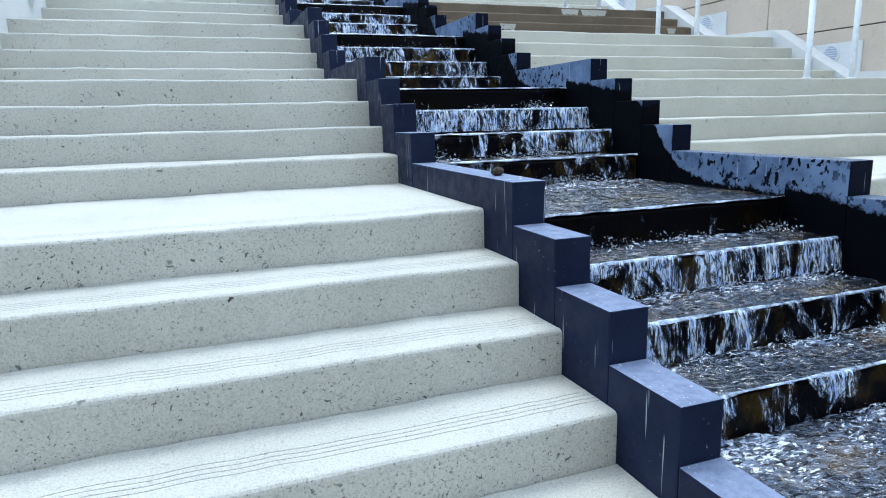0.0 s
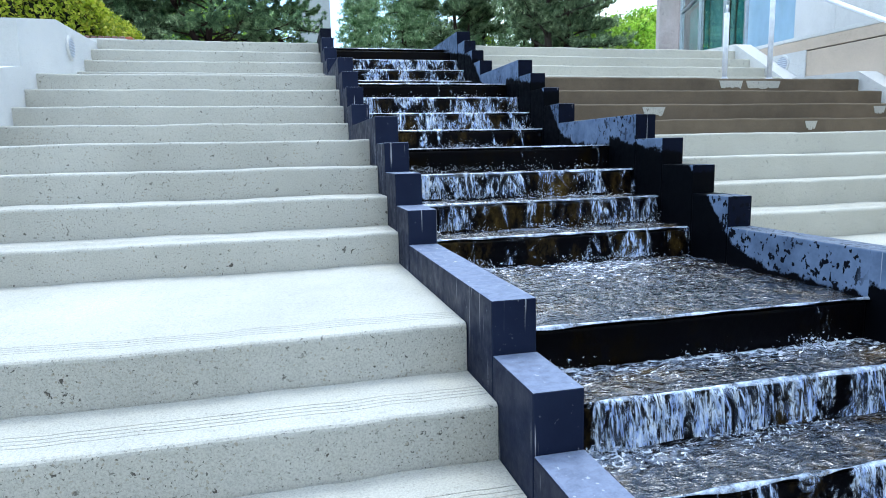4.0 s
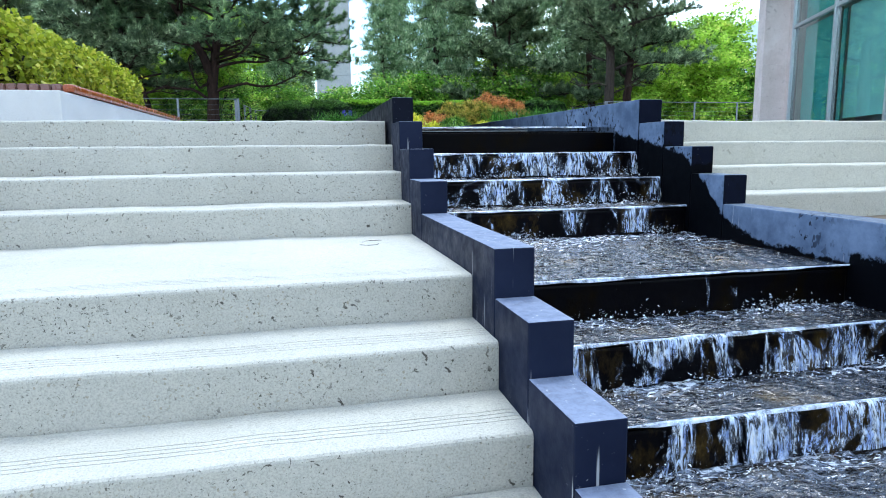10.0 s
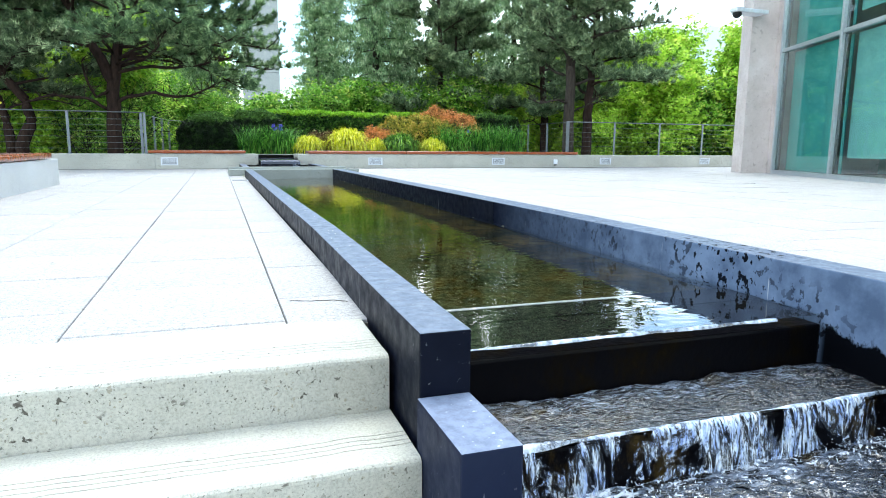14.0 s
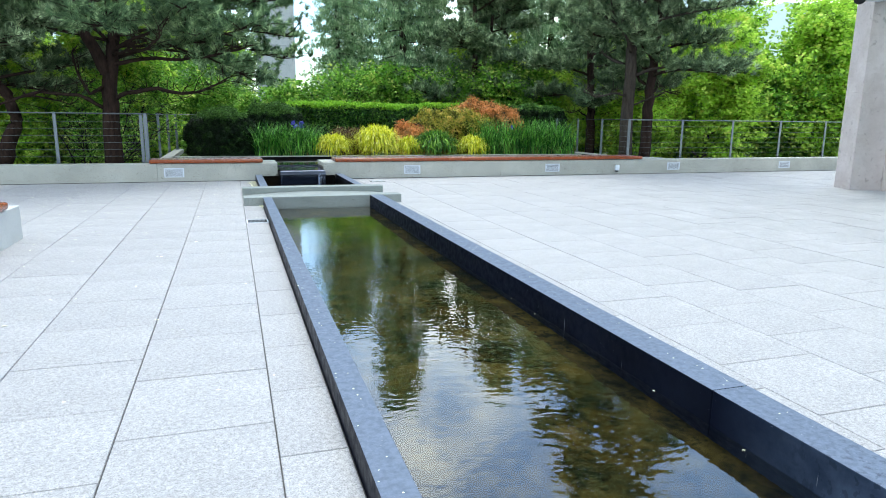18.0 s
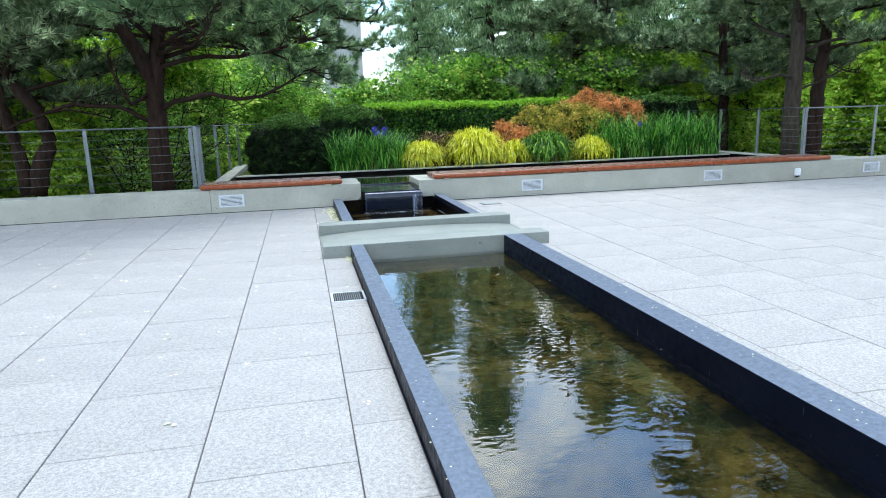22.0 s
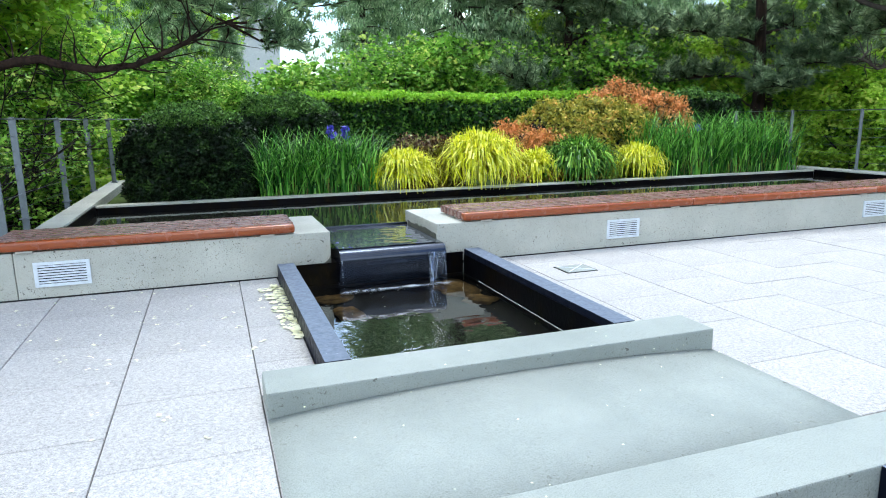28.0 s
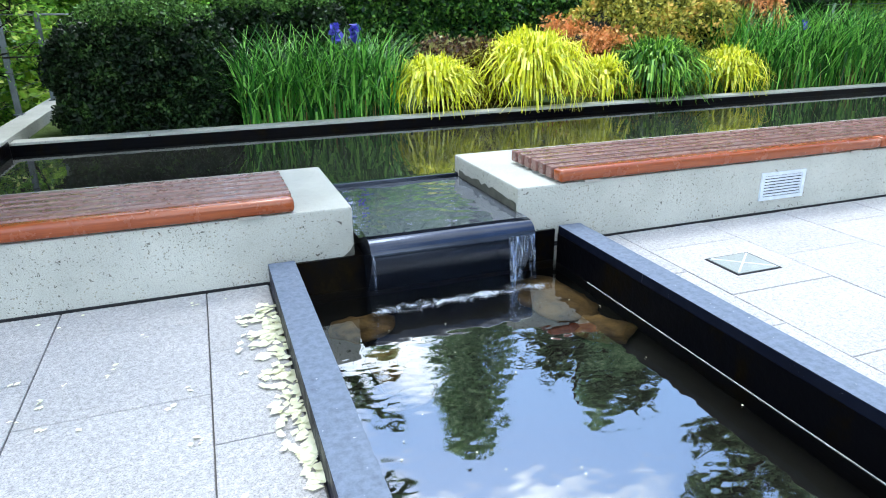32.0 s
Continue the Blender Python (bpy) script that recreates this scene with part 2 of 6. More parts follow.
def make_wet_black(name, algae):
    m = Mat(name)
    stain = m.ramp(m.noise(3.6, 6, 0.75, stretch=(1.0, 1.0, 0.6)), (0.50, (0.002, 0.002, 0.003)), (0.60, tuple(v * algae for v in (0.040, 0.026, 0.008))), (0.70, tuple(v * algae for v in (0.13, 0.085, 0.022))))
    m.colour(stain).set(Roughness=0.3, Specular_IOR_Level=0.05).bump(m.noise(26, 4), 0.25, 0.01)
    return m.m


def make_pool_bed():
    m = Mat("algae_pool_floor")
    a = m.ramp(m.noise(2.4, 7, 0.7), (0.36, (0.006, 0.008, 0.003)), (0.50, (0.050, 0.038, 0.009)), (0.64, (0.11, 0.080, 0.018)))
    clump = m.ramp(m.noise(6.5, 6, 0.75), (0.50, 0.0), (0.60, 0.9))
    m.colour(m.mix(clump, a, (0.006, 0.009, 0.004))).set(Roughness=0.9, Specular_IOR_Level=0.1)
    return m.m


def make_water(name, scale, strength, ior=1.42, tint=(0.86, 0.90, 0.86)):
    m = Mat(name)
    m.set(Base_Color=(*tint, 1), Roughness=0.0, IOR=ior, Transmission_Weight=1.0)
    m.bump(m.noise(scale, 1, 0.5, stretch=(1.0, 1.5, 1.0)), strength, 0.02)
    return m.m


def make_rapids(name, white_at, milk_top, scale=36):
    """Shallow running water: a bright rippled skin over dark stone with white flecks, whitest where it lands."""
    m = Mat(name)
    sep = m.n.new("ShaderNodeSeparateXYZ")
    m.l.new(m.c.outputs["Generated"], sep.inputs["Vector"])
    land = m.ramp(sep.outputs["Y"], (0.0, 0.12), (0.35, 0.12), (0.65, 0.42), (0.92, 0.85))
    patch = m.ramp(m.noise(1.9, 4, 0.6), (0.36, 0.25), (0.60, 1.0))
    dens = m.mix(1.0, land, patch, "MULTIPLY")
    fleck = m.mix(0.20, m.noise(scale, 4, 0.65, stretch=(0.75, 1.3, 1.0), warp=0.5), dens)
    white = m.ramp(fleck, (white_at, 0.0), (white_at + 0.05, 1.0))
    milk = m.mix(1.0, m.ramp(m.noise(24, 4, 0.65, stretch=(0.7, 1.3, 1.0), warp=0.4), (0.44, 0.0), (0.60, 1.0)), m.ramp(dens, (0.05, 0.03), (0.80, milk_top)), "MULTIPLY")
    stone = m.ramp(m.noise(3.0, 5, 0.7), (0.52, (0.004, 0.005, 0.007)), (0.66, (0.075, 0.052, 0.022)))
    col = m.mix(milk, stone, (0.38, 0.46, 0.62))
    m.colour(m.mix(white, col, (0.80, 0.86, 0.98)))
    m.set(Roughness=0.05, IOR=2.0).bump(m.noise(scale * 0.7, 3, 0.6, stretch=(0.7, 1.4, 1.0), warp=0.4), 0.9, 0.03)
    return m.m


def make_curtain(name, cover, soft=0.08):
    """A broken sheet of falling water: fine bluish white strands with clear gaps."""
    m = Mat(name)
    streak = m.ramp(m.noise(40, 6, 0.72, stretch=(1.3, 0.5, 0.28), warp=1.1), (0.42, 0.0), (0.58, 0.95))
    where = m.ramp(m.noise(4.2, 6, 0.75, stretch=(1, 0.9, 0.45), warp=0.9), (cover, 0.0), (cover + soft, 1.0))
    fac = m.mix(1.0, streak, where, "MULTIPLY")
    clear = m.n.new("ShaderNodeBsdfTransparent")
    ms = m.n.new("ShaderNodeMixShader")
    m.l.new(fac, ms.inputs["Fac"])
    m.l.new(clear.outputs["BSDF"], ms.inputs[1])
    m.l.new(m.b.outputs["BSDF"], ms.inputs[2])
    m.l.new(ms.outputs["Shader"], m.n["Material Output"].inputs["Surface"])
    m.colour(m.ramp(m.noise(34, 5, 0.65, stretch=(1.2, 0.6, 0.4)), (0.35, (0.30, 0.42, 0.80)), (0.52, (0.66, 0.78, 1.0)), (0.66, (0.92, 0.96, 1.0)))).set(Roughness=0.15, IOR=1.8)
    m.bump(m.noise(60, 3, stretch=(1.5, 0.5, 0.36)), 0.7, 0.015)
    return m.m


def make_lip():
    """Water bending over an edge: a thin roll with the sky's glint painted whitish, clear in places."""
    m = Mat("water_lip")
    # the pale stops paint the sky's reflection along the lip
    m.colour(m.ramp(m.noise(9, 6, 0.75), (0.40, (0.02, 0.025, 0.03)), (0.52, (0.30, 0.36, 0.46)), (0.68, (0.80, 0.88, 1.0))))
    m.set(Roughness=0.08, IOR=2.2).bump(m.noise(60, 3), 0.4, 0.01)
    return m.m


def make_foam():
    m = Mat("pool_foam")
    gen = m.n.new("ShaderNodeSeparateXYZ")
    m.l.new(m.c.outputs["Generated"], gen.inputs["Vector"])
    band = m.ramp(gen.outputs["Y"], (0.05, 0.0), (0.55, 1.0), (0.95, 0.0))
    lump = m.mix(0.32, m.noise(11, 6, 0.75, warp=0.8), band)
    fac = m.ramp(lump, (0.60, 0.0), (0.80, 0.75))
    clear = m.n.new("ShaderNodeBsdfTransparent")
    ms = m.n.new("ShaderNodeMixShader")
    m.l.new(fac, ms.inputs["Fac"])
    m.l.new(clear.outputs["BSDF"], ms.inputs[1])
    m.l.new(m.b.outputs["BSDF"], ms.inputs[2])
    m.l.new(ms.outputs["Shader"], m.n["Material Output"].inputs["Surface"])
    m.colour(m.ramp(m.noise(40, 3), (0.3, (0.60, 0.68, 0.82)), (0.7, (0.88, 0.92, 0.97)))).set(Roughness=0.5)
    return m.m


def make_fall():
    m = Mat("falling_water")
    m.colour(m.ramp(m.island(), (0.0, (0.55, 0.62, 0.78)), (1.0, (0.88, 0.92, 0.97))))
    m.set(Roughness=0.15, Transmission_Weight=0.2, IOR=1.33)
    return m.m


def make_wood(name, lo, hi, gloss=0.3):
    m = Mat(name)
    grain = m.noise(5, 6, 0.65, stretch=(0.6, 14, 14))
    tone = m.ramp(grain, (0.25, lo), (0.75, hi))
    m.colour(m.mix(0.3, tone, m.ramp(m.random(), (0, lo), (1, hi))))
    m.rough(m.ramp(m.noise(9, 4, 0.7), (0.3, gloss * 0.7), (0.7, gloss * 1.5)))
    m.set(Specular_IOR_Level=0.6).bump(grain, 0.15, 0.004)
    return m.m


def make_simple(name, col, rough=0.5, metal=0.0, vary=0.12, scale=18):
    m = Mat(name)
    lo, hi = tuple(c * (1 - vary) for c in col), tuple(min(1, c * (1 + vary)) for c in col)
    m.colour(m.ramp(m.noise(scale, 4), (0.3, lo), (0.7, hi))).set(Roughness=rough, Metallic=metal)
    m.bump(m.noise(scale * 6, 2), 0.08, 0.002)
    return m.m


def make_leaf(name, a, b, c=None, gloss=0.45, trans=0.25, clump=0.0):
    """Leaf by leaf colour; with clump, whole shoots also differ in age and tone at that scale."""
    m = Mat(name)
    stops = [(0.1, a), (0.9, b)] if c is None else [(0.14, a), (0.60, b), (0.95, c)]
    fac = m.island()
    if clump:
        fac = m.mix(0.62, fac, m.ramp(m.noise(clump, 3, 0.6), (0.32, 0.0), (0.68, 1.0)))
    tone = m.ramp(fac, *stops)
    m.colour(tone).set(Roughness=gloss, Specular_IOR_Level=0.22)
    sub = m.n.new("ShaderNodeBsdfTranslucent")
    m.l.new(tone, sub.inputs["Color"])
    ms = m.n.new("ShaderNodeMixShader")
    ms.inputs["Fac"].default_value = trans
    m.l.new(m.b.outputs["BSDF"], ms.inputs[1])
    m.l.new(sub.outputs["BSDF"], ms.inputs[2])
    m.l.new(ms.outputs["Shader"], m.n["Material Output"].inputs["Surface"])
    return m.m


def make_bark(name, a, b):
    m = Mat(name)
    g = m.noise(7, 6, 0.7, stretch=(2.2, 2.2, 0.5))
    m.colour(m.ramp(g, (0.3, a), (0.7, b))).set(Roughness=0.95, Specular_IOR_Level=0.1).bump(g, 0.8, 0.04)
    return m.m


def make_ground():
    m = Mat("forest_ground")
    m.colour(m.ramp(m.noise(0.8, 8, 0.7), (0.3, (0.030, 0.045, 0.014)), (0.6, (0.07, 0.10, 0.03)), (0.8, (0.10, 0.085, 0.05))))
    m.set(Roughness=1.0, Specular_IOR_Level=0.05).bump(m.noise(6, 6), 0.8, 0.1)
    return m.m


MAT_PAVE = make_paving()
MAT_JOINT = make_simple("joint_sand", (0.11, 0.103, 0.096), 0.95, 0, 0.35, 30)
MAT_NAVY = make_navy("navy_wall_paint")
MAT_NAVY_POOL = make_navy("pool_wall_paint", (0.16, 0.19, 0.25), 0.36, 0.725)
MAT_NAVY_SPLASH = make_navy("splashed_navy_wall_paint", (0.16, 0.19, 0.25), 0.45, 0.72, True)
MAT_BLACK = make_wet_black("wet_black_stone", 0.10)
MAT_ALGAE = make_wet_black("algae_black_stone", 0.75)
MAT_BED = make_pool_bed()
MAT_DEEP = make_simple("black_pool_floor", (0.006, 0.006, 0.004), 0.9, 0, 0.6, 3)
MAT_POOL = make_water("still_water", 12, 0.06, 1.76)
MAT_UPPER = make_water("upper_pool_water", 5, 0.03, 1.4)
MAT_SHALLOW = make_water("rippled_water", 8, 0.075, 2.6)
MAT_RAPIDS = make_rapids("running_water", 0.565, 0.50)
MAT_SHEET_WATER = make_rapids("smooth_running_water", 0.66, 0.40, 58)
MAT_TREAD_WATER = make_rapids("running_tread_water", 0.55, 0.60)
MAT_FALL = make_fall()
MAT_CURTAINS = [make_curtain("scarce_water_curtain", 0.60), make_curtain("dense_water_curtain", 0.46), make_curtain("water_curtain", 0.49), make_curtain("broken_water_curtain", 0.53)]
MAT_CURTAIN_FULL = make_curtain("thin_water_curtain", 0.44, 0.25)
MAT_LIP_GLINT = make_lip()
MAT_FOAM = make_foam()
MAT_PETAL_LINE = make_simple("mineral_line", (0.55, 0.55, 0.52), 0.8, 0, 0.3, 40)
MAT_WOOD = make_wood("varnished_bench_rail", (0.16, 0.030, 0.009), (0.38, 0.092, 0.022), 0.22)
MAT_SLAT = make_wood("weathered_bench_slat", (0.10, 0.046, 0.037), (0.27, 0.140, 0.115), 0.26)
MAT_STEEL = make_simple("galvanised_steel", (0.19, 0.21, 0.23), 0.45, 0.6)
MAT_WHITE_PAINT = make_simple("white_rail_paint", (0.74, 0.77, 0.82), 0.4)
MAT_BRONZE = make_simple("brushed_bracket", (0.45, 0.42, 0.38), 0.4, 0.8)
MAT_VENT = make_simple("vent_grey", (0.60, 0.64, 0.70), 0.5, 0.1)
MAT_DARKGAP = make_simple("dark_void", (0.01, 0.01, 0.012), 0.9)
MAT_SPOUT = make_simple("dark_steel_weir", (0.030, 0.037, 0.056), 0.15, 0.75, 0.2, 6)
MAT_MULLION = make_simple("aluminium_mullion", (0.45, 0.49, 0.52), 0.35, 0.7)
MAT_BLIND = make_simple("teal_blind", (0.07, 0.32, 0.30), 0.6, 0, 0.08, 3)
MAT_SPANDREL = make_simple("pale_blue_spandrel", (0.36, 0.52, 0.66), 0.12, 0, 0.08, 2)
MAT_PALE_BLIND = make_simple("pale_teal_blind", (0.24, 0.46, 0.44), 0.6, 0, 0.08, 3)
MAT_BARK = make_bark("pine_bark", (0.014, 0.010, 0.009), (0.058, 0.036, 0.028))
MAT_BARK_DARK = make_bark("dark_twigs", (0.012, 0.010, 0.009), (0.045, 0.038, 0.032))
MAT_BARK_GREY = make_bark("grey_bark", (0.026, 0.021, 0.018), (0.085, 0.07, 0.058))
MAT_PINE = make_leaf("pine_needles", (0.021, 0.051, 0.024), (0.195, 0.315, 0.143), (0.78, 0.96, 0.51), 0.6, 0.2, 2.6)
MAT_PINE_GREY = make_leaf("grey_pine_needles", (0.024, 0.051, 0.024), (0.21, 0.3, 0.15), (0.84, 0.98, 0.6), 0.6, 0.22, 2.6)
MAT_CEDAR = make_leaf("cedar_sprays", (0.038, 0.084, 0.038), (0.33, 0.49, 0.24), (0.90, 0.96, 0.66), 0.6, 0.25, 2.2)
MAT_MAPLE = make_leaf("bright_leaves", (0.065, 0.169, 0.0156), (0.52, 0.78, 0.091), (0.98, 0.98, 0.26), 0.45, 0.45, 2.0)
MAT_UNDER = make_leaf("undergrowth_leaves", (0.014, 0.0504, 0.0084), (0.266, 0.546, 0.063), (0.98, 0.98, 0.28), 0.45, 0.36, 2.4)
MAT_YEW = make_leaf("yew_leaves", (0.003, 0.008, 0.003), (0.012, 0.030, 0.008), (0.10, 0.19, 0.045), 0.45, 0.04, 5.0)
MAT_LAUREL = make_leaf("laurel_leaves", (0.008, 0.030, 0.006), (0.030, 0.095, 0.016), (0.16, 0.33, 0.045), 0.35, 0.08)
# yew top shoots, paler to paint the light falling on the crown
MAT_YEW_LIT_TOP = make_leaf("yew_lit_shoots", (0.02, 0.06, 0.012), (0.20, 0.38, 0.08), None, 0.6, 0.2)
MAT_LAUREL_NEW = make_leaf("laurel_shoots", (0.20, 0.42, 0.03), (0.44, 0.70, 0.07), None, 0.4, 0.45)
MAT_GOLD_HEDGE = make_leaf("golden_hedge_leaves", (0.20, 0.26, 0.02), (0.42, 0.50, 0.03), (0.58, 0.56, 0.08), 0.5, 0.3)
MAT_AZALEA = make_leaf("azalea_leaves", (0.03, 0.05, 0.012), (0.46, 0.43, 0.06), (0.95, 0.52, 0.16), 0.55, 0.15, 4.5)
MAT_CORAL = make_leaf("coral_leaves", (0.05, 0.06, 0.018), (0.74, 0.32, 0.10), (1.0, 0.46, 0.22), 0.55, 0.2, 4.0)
MAT_RUSSET = make_leaf("russet_leaves", (0.05, 0.025, 0.015), (0.22, 0.12, 0.06), (0.34, 0.36, 0.13), 0.5, 0.15)
MAT_REED = make_leaf("reed_blades", (0.012, 0.06, 0.008), (0.075, 0.27, 0.030), (0.32, 0.66, 0.11), 0.4, 0.18)
MAT_STALK = make_leaf("reddish_stalks", (0.20, 0.10, 0.04), (0.30, 0.20, 0.07), None, 0.6, 0.1)
MAT_GOLD_GRASS = make_leaf("golden_grass", (0.42, 0.46, 0.02), (0.95, 0.92, 0.05), (0.98, 0.97, 0.30), 0.5, 0.35)
MAT_GREEN_GRASS = make_leaf("green_grass", (0.02, 0.08, 0.01), (0.12, 0.30, 0.03), (0.36, 0.58, 0.08), 0.45, 0.25)
MAT_IRIS = make_leaf("iris_petals", (0.06, 0.05, 0.42), (0.14, 0.12, 0.65), None, 0.5, 0.2)
MAT_PETAL = make_leaf("fallen_petals", (0.70, 0.70, 0.48), (0.85, 0.84, 0.62), None, 0.6, 0.1)
MAT_LAMP = make_simple("lamp_lens", (0.34, 0.37, 0.42), 0.3)
MAT_STONE = make_simple("wet_boulder", (0.13, 0.080, 0.026), 0.9, 0, 0.8, 7)
MAT_CONE = make_simple("pine_cone_scales", (0.055, 0.040, 0.018), 0.8, 0, 0.6, 9)
MAT_GROUND = make_ground()
gm = Mat("window_glass")
gm.set(Base_Color=(0.72, 0.90, 0.88, 1), Roughness=0.02, IOR=1.5, Transmission_Weight=1.0)
MAT_GLASS = gm.m


# ---- builders ----


def mesh_of(name, verts, faces, mat, smooth=False):
    me = bpy.data.meshes.new(name)
    me.from_pydata([tuple(v) for v in verts], [], faces)
    me.materials.append(mat)
    if smooth:
        me.polygons.foreach_set("use_smooth", [True] * len(me.polygons))
    me.update()
    return me


def fast_mesh(name, verts, per, mat):
    """Many loose faces of the same number of corners, from an array of corners."""
    me = bpy.data.meshes.new(name)
    n = len(verts)
    me.vertices.add(n)
    me.vertices.foreach_set("co", np.asarray(verts, np.float32).ravel())
    me.loops.add(n)
    me.loops.foreach_set("vertex_index", np.arange(n, dtype=np.int32))
    me.polygons.add(n // per)
    me.polygons.foreach_set("loop_start", np.arange(0, n, per, dtype=np.int32))
    me.polygons.foreach_set("loop_total", np.full(n // per, per, np.int32))
    me.materials.append(mat)
    me.update(calc_edges=True)
    return me


def thing(name, label, category, at=(0, 0, 0), group="", kind=""):
    ob = new(name)
    ob.location = at
    ob.empty_display_size = 0.1
    return tagged(ob, label, category, group, kind)


def child(name, me, parent, label="", at=None):
    ob = new(name, me)
    ob.parent = parent
    if at is not None:
        ob.location = at
    return tagged(ob, label)


def bm_mesh(name, bm, mat, smooth=False):
    me = bpy.data.meshes.new(name)
    bm.normal_update()
    bm.to_mesh(me)
    bm.free()
    me.materials.append(mat)
    if smooth:
        me.polygons.foreach_set("use_smooth", [True] * len(me.polygons))
    return me


def part(name, bm, mat, parent, label="", smooth=False):
    return child(name, bm_mesh(name, bm, mat, smooth), parent, label)


def box(lo, hi, bevel=0.0, seg=2, bm=None):
    """A box between two corners, with rounded edges."""
    b = bmesh.new()
    m = Matrix.Translation([(p + q) / 2 for p, q in zip(lo, hi)]) @ Matrix.Diagonal((*[max(q - p, 1e-4) for p, q in zip(lo, hi)], 1))
    bmesh.ops.create_cube(b, size=1, matrix=m)
    if bevel:
        bmesh.ops.bevel(b, geom=b.edges[:], offset=bevel, segments=seg, affect="EDGES", profile=0.6)
    if bm is None:
        return b
    me = bpy.data.meshes.new("tmp")
    b.to_mesh(me)
    b.free()
    bm.from_mesh(me)
    bpy.data.meshes.remove(me)
    return bm


def prism(profile, x0, x1, axis="x", wobble=0.0, cuts=1):
    """A profile of (y, z), or (x, z) for axis y, pulled along the axis."""
    n = len(profile)
    verts, faces = [], []
    for i in range(cuts + 1):
        s = x0 + (x1 - x0) * i / cuts
        for a, z in profile:
            dz = wobble * (noise.noise(Vector((s * 1.7, a * 2.0, z * 3.0))) + 0.55 * noise.noise(Vector((s * 11.0, a * 2.0, z * 3.0))))
            verts.append((s, a, z + dz) if axis == "x" else (a, s, z + dz))
    for i in range(cuts):
        for k in range(n):
            q = (i * n + k, i * n + (k + 1) % n, (i + 1) * n + (k + 1) % n, (i + 1) * n + k)
            faces.append(q)
    faces += [tuple(range(n)), tuple(range(cuts * n, cuts * n + n))]
    b = bmesh.new()
    vs = [b.verts.new(v) for v in verts]
    for f in faces:
        b.faces.new([vs[k] for k in f])
    bmesh.ops.recalc_face_normals(b, faces=b.faces[:])
    return b


def tube(points, radii, sides=8, bm=None):
    """A tapered tube along points."""
    b = bm or bmesh.new()
    pts = [Vector(p) for p in points]
    rings = []
    for i, p in enumerate(pts):
        d = (pts[min(i + 1, len(pts) - 1)] - pts[max(i - 1, 0)]).normalized()
        u = d.orthogonal().normalized()
        if i and abs(d.dot(Vector((0, 0, 1)))) < 0.98:
            u = Vector((0, 0, 1)).cross(d).normalized()
        elif abs(d.dot(Vector((0, 0, 1)))) >= 0.98:
            u = Vector((1, 0, 0))
        v = d.cross(u).normalized()
        u = v.cross(d).normalized()
        r = radii[i] if isinstance(radii, (list, tuple)) else radii
        rings.append([b.verts.new(p + r * (math.cos(a) * u + math.sin(a) * v)) for a in [2 * math.pi * k / sides for k in range(sides)]])
    for r0, r1 in zip(rings, rings[1:]):
        for k in range(sides):
            b.faces.new((r0[k], r0[(k + 1) % sides], r1[(k + 1) % sides], r1[k]))
    b.faces.new(rings[0][::-1])
    b.faces.new(rings[-1])
    return b


def nosing(k, j=0):
    return TOP - PERIOD * k - TREAD * j, T - 4 * RISE * k - RISE * j


# ---- ground ----
def ground_height(x, y):
    base = T - 0.9 - max(0.0, 12.0 - y) * 0.2985 if y < 12 else T - 0.9
    base = max(base, T - 4 * RISE * FLIGHTS - 0.02 if y < -6.2 else -9)
    if y < -6.2:
        base = T - 4 * RISE * FLIGHTS - 0.02
    if y > 31:
        base = T - 0.5 - 0.02 * (y - 31) + 0.25 * noise.noise(Vector((x * 0.15, y * 0.15, 0)))
    return base


def build_ground():
    ys = sorted({*range(-400, -40, 40), *range(-40, 60, 4), *range(60, 460, 50), -6.3, -6.1, 12, 31})
    xs = sorted({*range(-400, -40, 60), *range(-40, 60, 5), *range(60, 460, 60)})
    verts = [(x, y, ground_height(x, y)) for y in ys for x in xs]
    n = len(xs)
    faces = [(j * n + i, j * n + i + 1, (j + 1) * n + i + 1, (j + 1) * n + i) for j in range(len(ys) - 1) for i in range(n - 1)]
    ob = new("ground", mesh_of("ground", verts, faces, MAT_GROUND, True))
    tagged(ob, "dark green and brown wooded ground below the terrace", "ground", kind="structure")


build_ground()


# ---- stairs ----
def step_profile(y, z, depth, drop=0.5):
    """One concrete step: rounded nosing, four fine grooves behind it."""
    r = 0.018
    p = [(y + depth, z - drop), (y + depth, z)]
    for g in (0.17, 0.145, 0.12, 0.095):
        if g < depth - 0.02:
            p += [(y + g + 0.002, z), (y + g + 0.0015, z - 0.003), (y + g - 0.0015, z - 0.003), (y + g - 0.002, z)]
    for a in (90, 120, 150, 180):
        p.append((y + r - r * math.sin(radians(a - 90)), z - r + r * math.cos(radians(a - 90))))
    p.append((y, z - drop))
    return p


def build_stairs(name, x0, x1, label):
    stair = thing(name, label, "stairs", kind="structure")
    for k in range(FLIGHTS):
        for j in range(4):
            y, z = nosing(k, j)
            depth = TREAD - 0.005 if j else (PERIOD - 3 * TREAD - 0.005 if k else 0.42)
            dirty = name == "stairs_right" and k == 1
            part("step", prism(step_profile(y, z, depth), x0, x1, wobble=0.008, cuts=60), MAT_STEP_DIRTY if dirty else MAT_STEP_SMOOTH if name == "stairs_right" else MAT_STEP, stair,
                 "brown-stained concrete step" if dirty else "", False)


build_stairs("stairs_left", STAIR_L, XL0 - 0.003, "wide pale concrete outdoor stairs beside the water channel")
build_stairs("stairs_right", XR1 + 0.003, STAIR_R, "wide pale concrete stairs with one brown-stained flight")


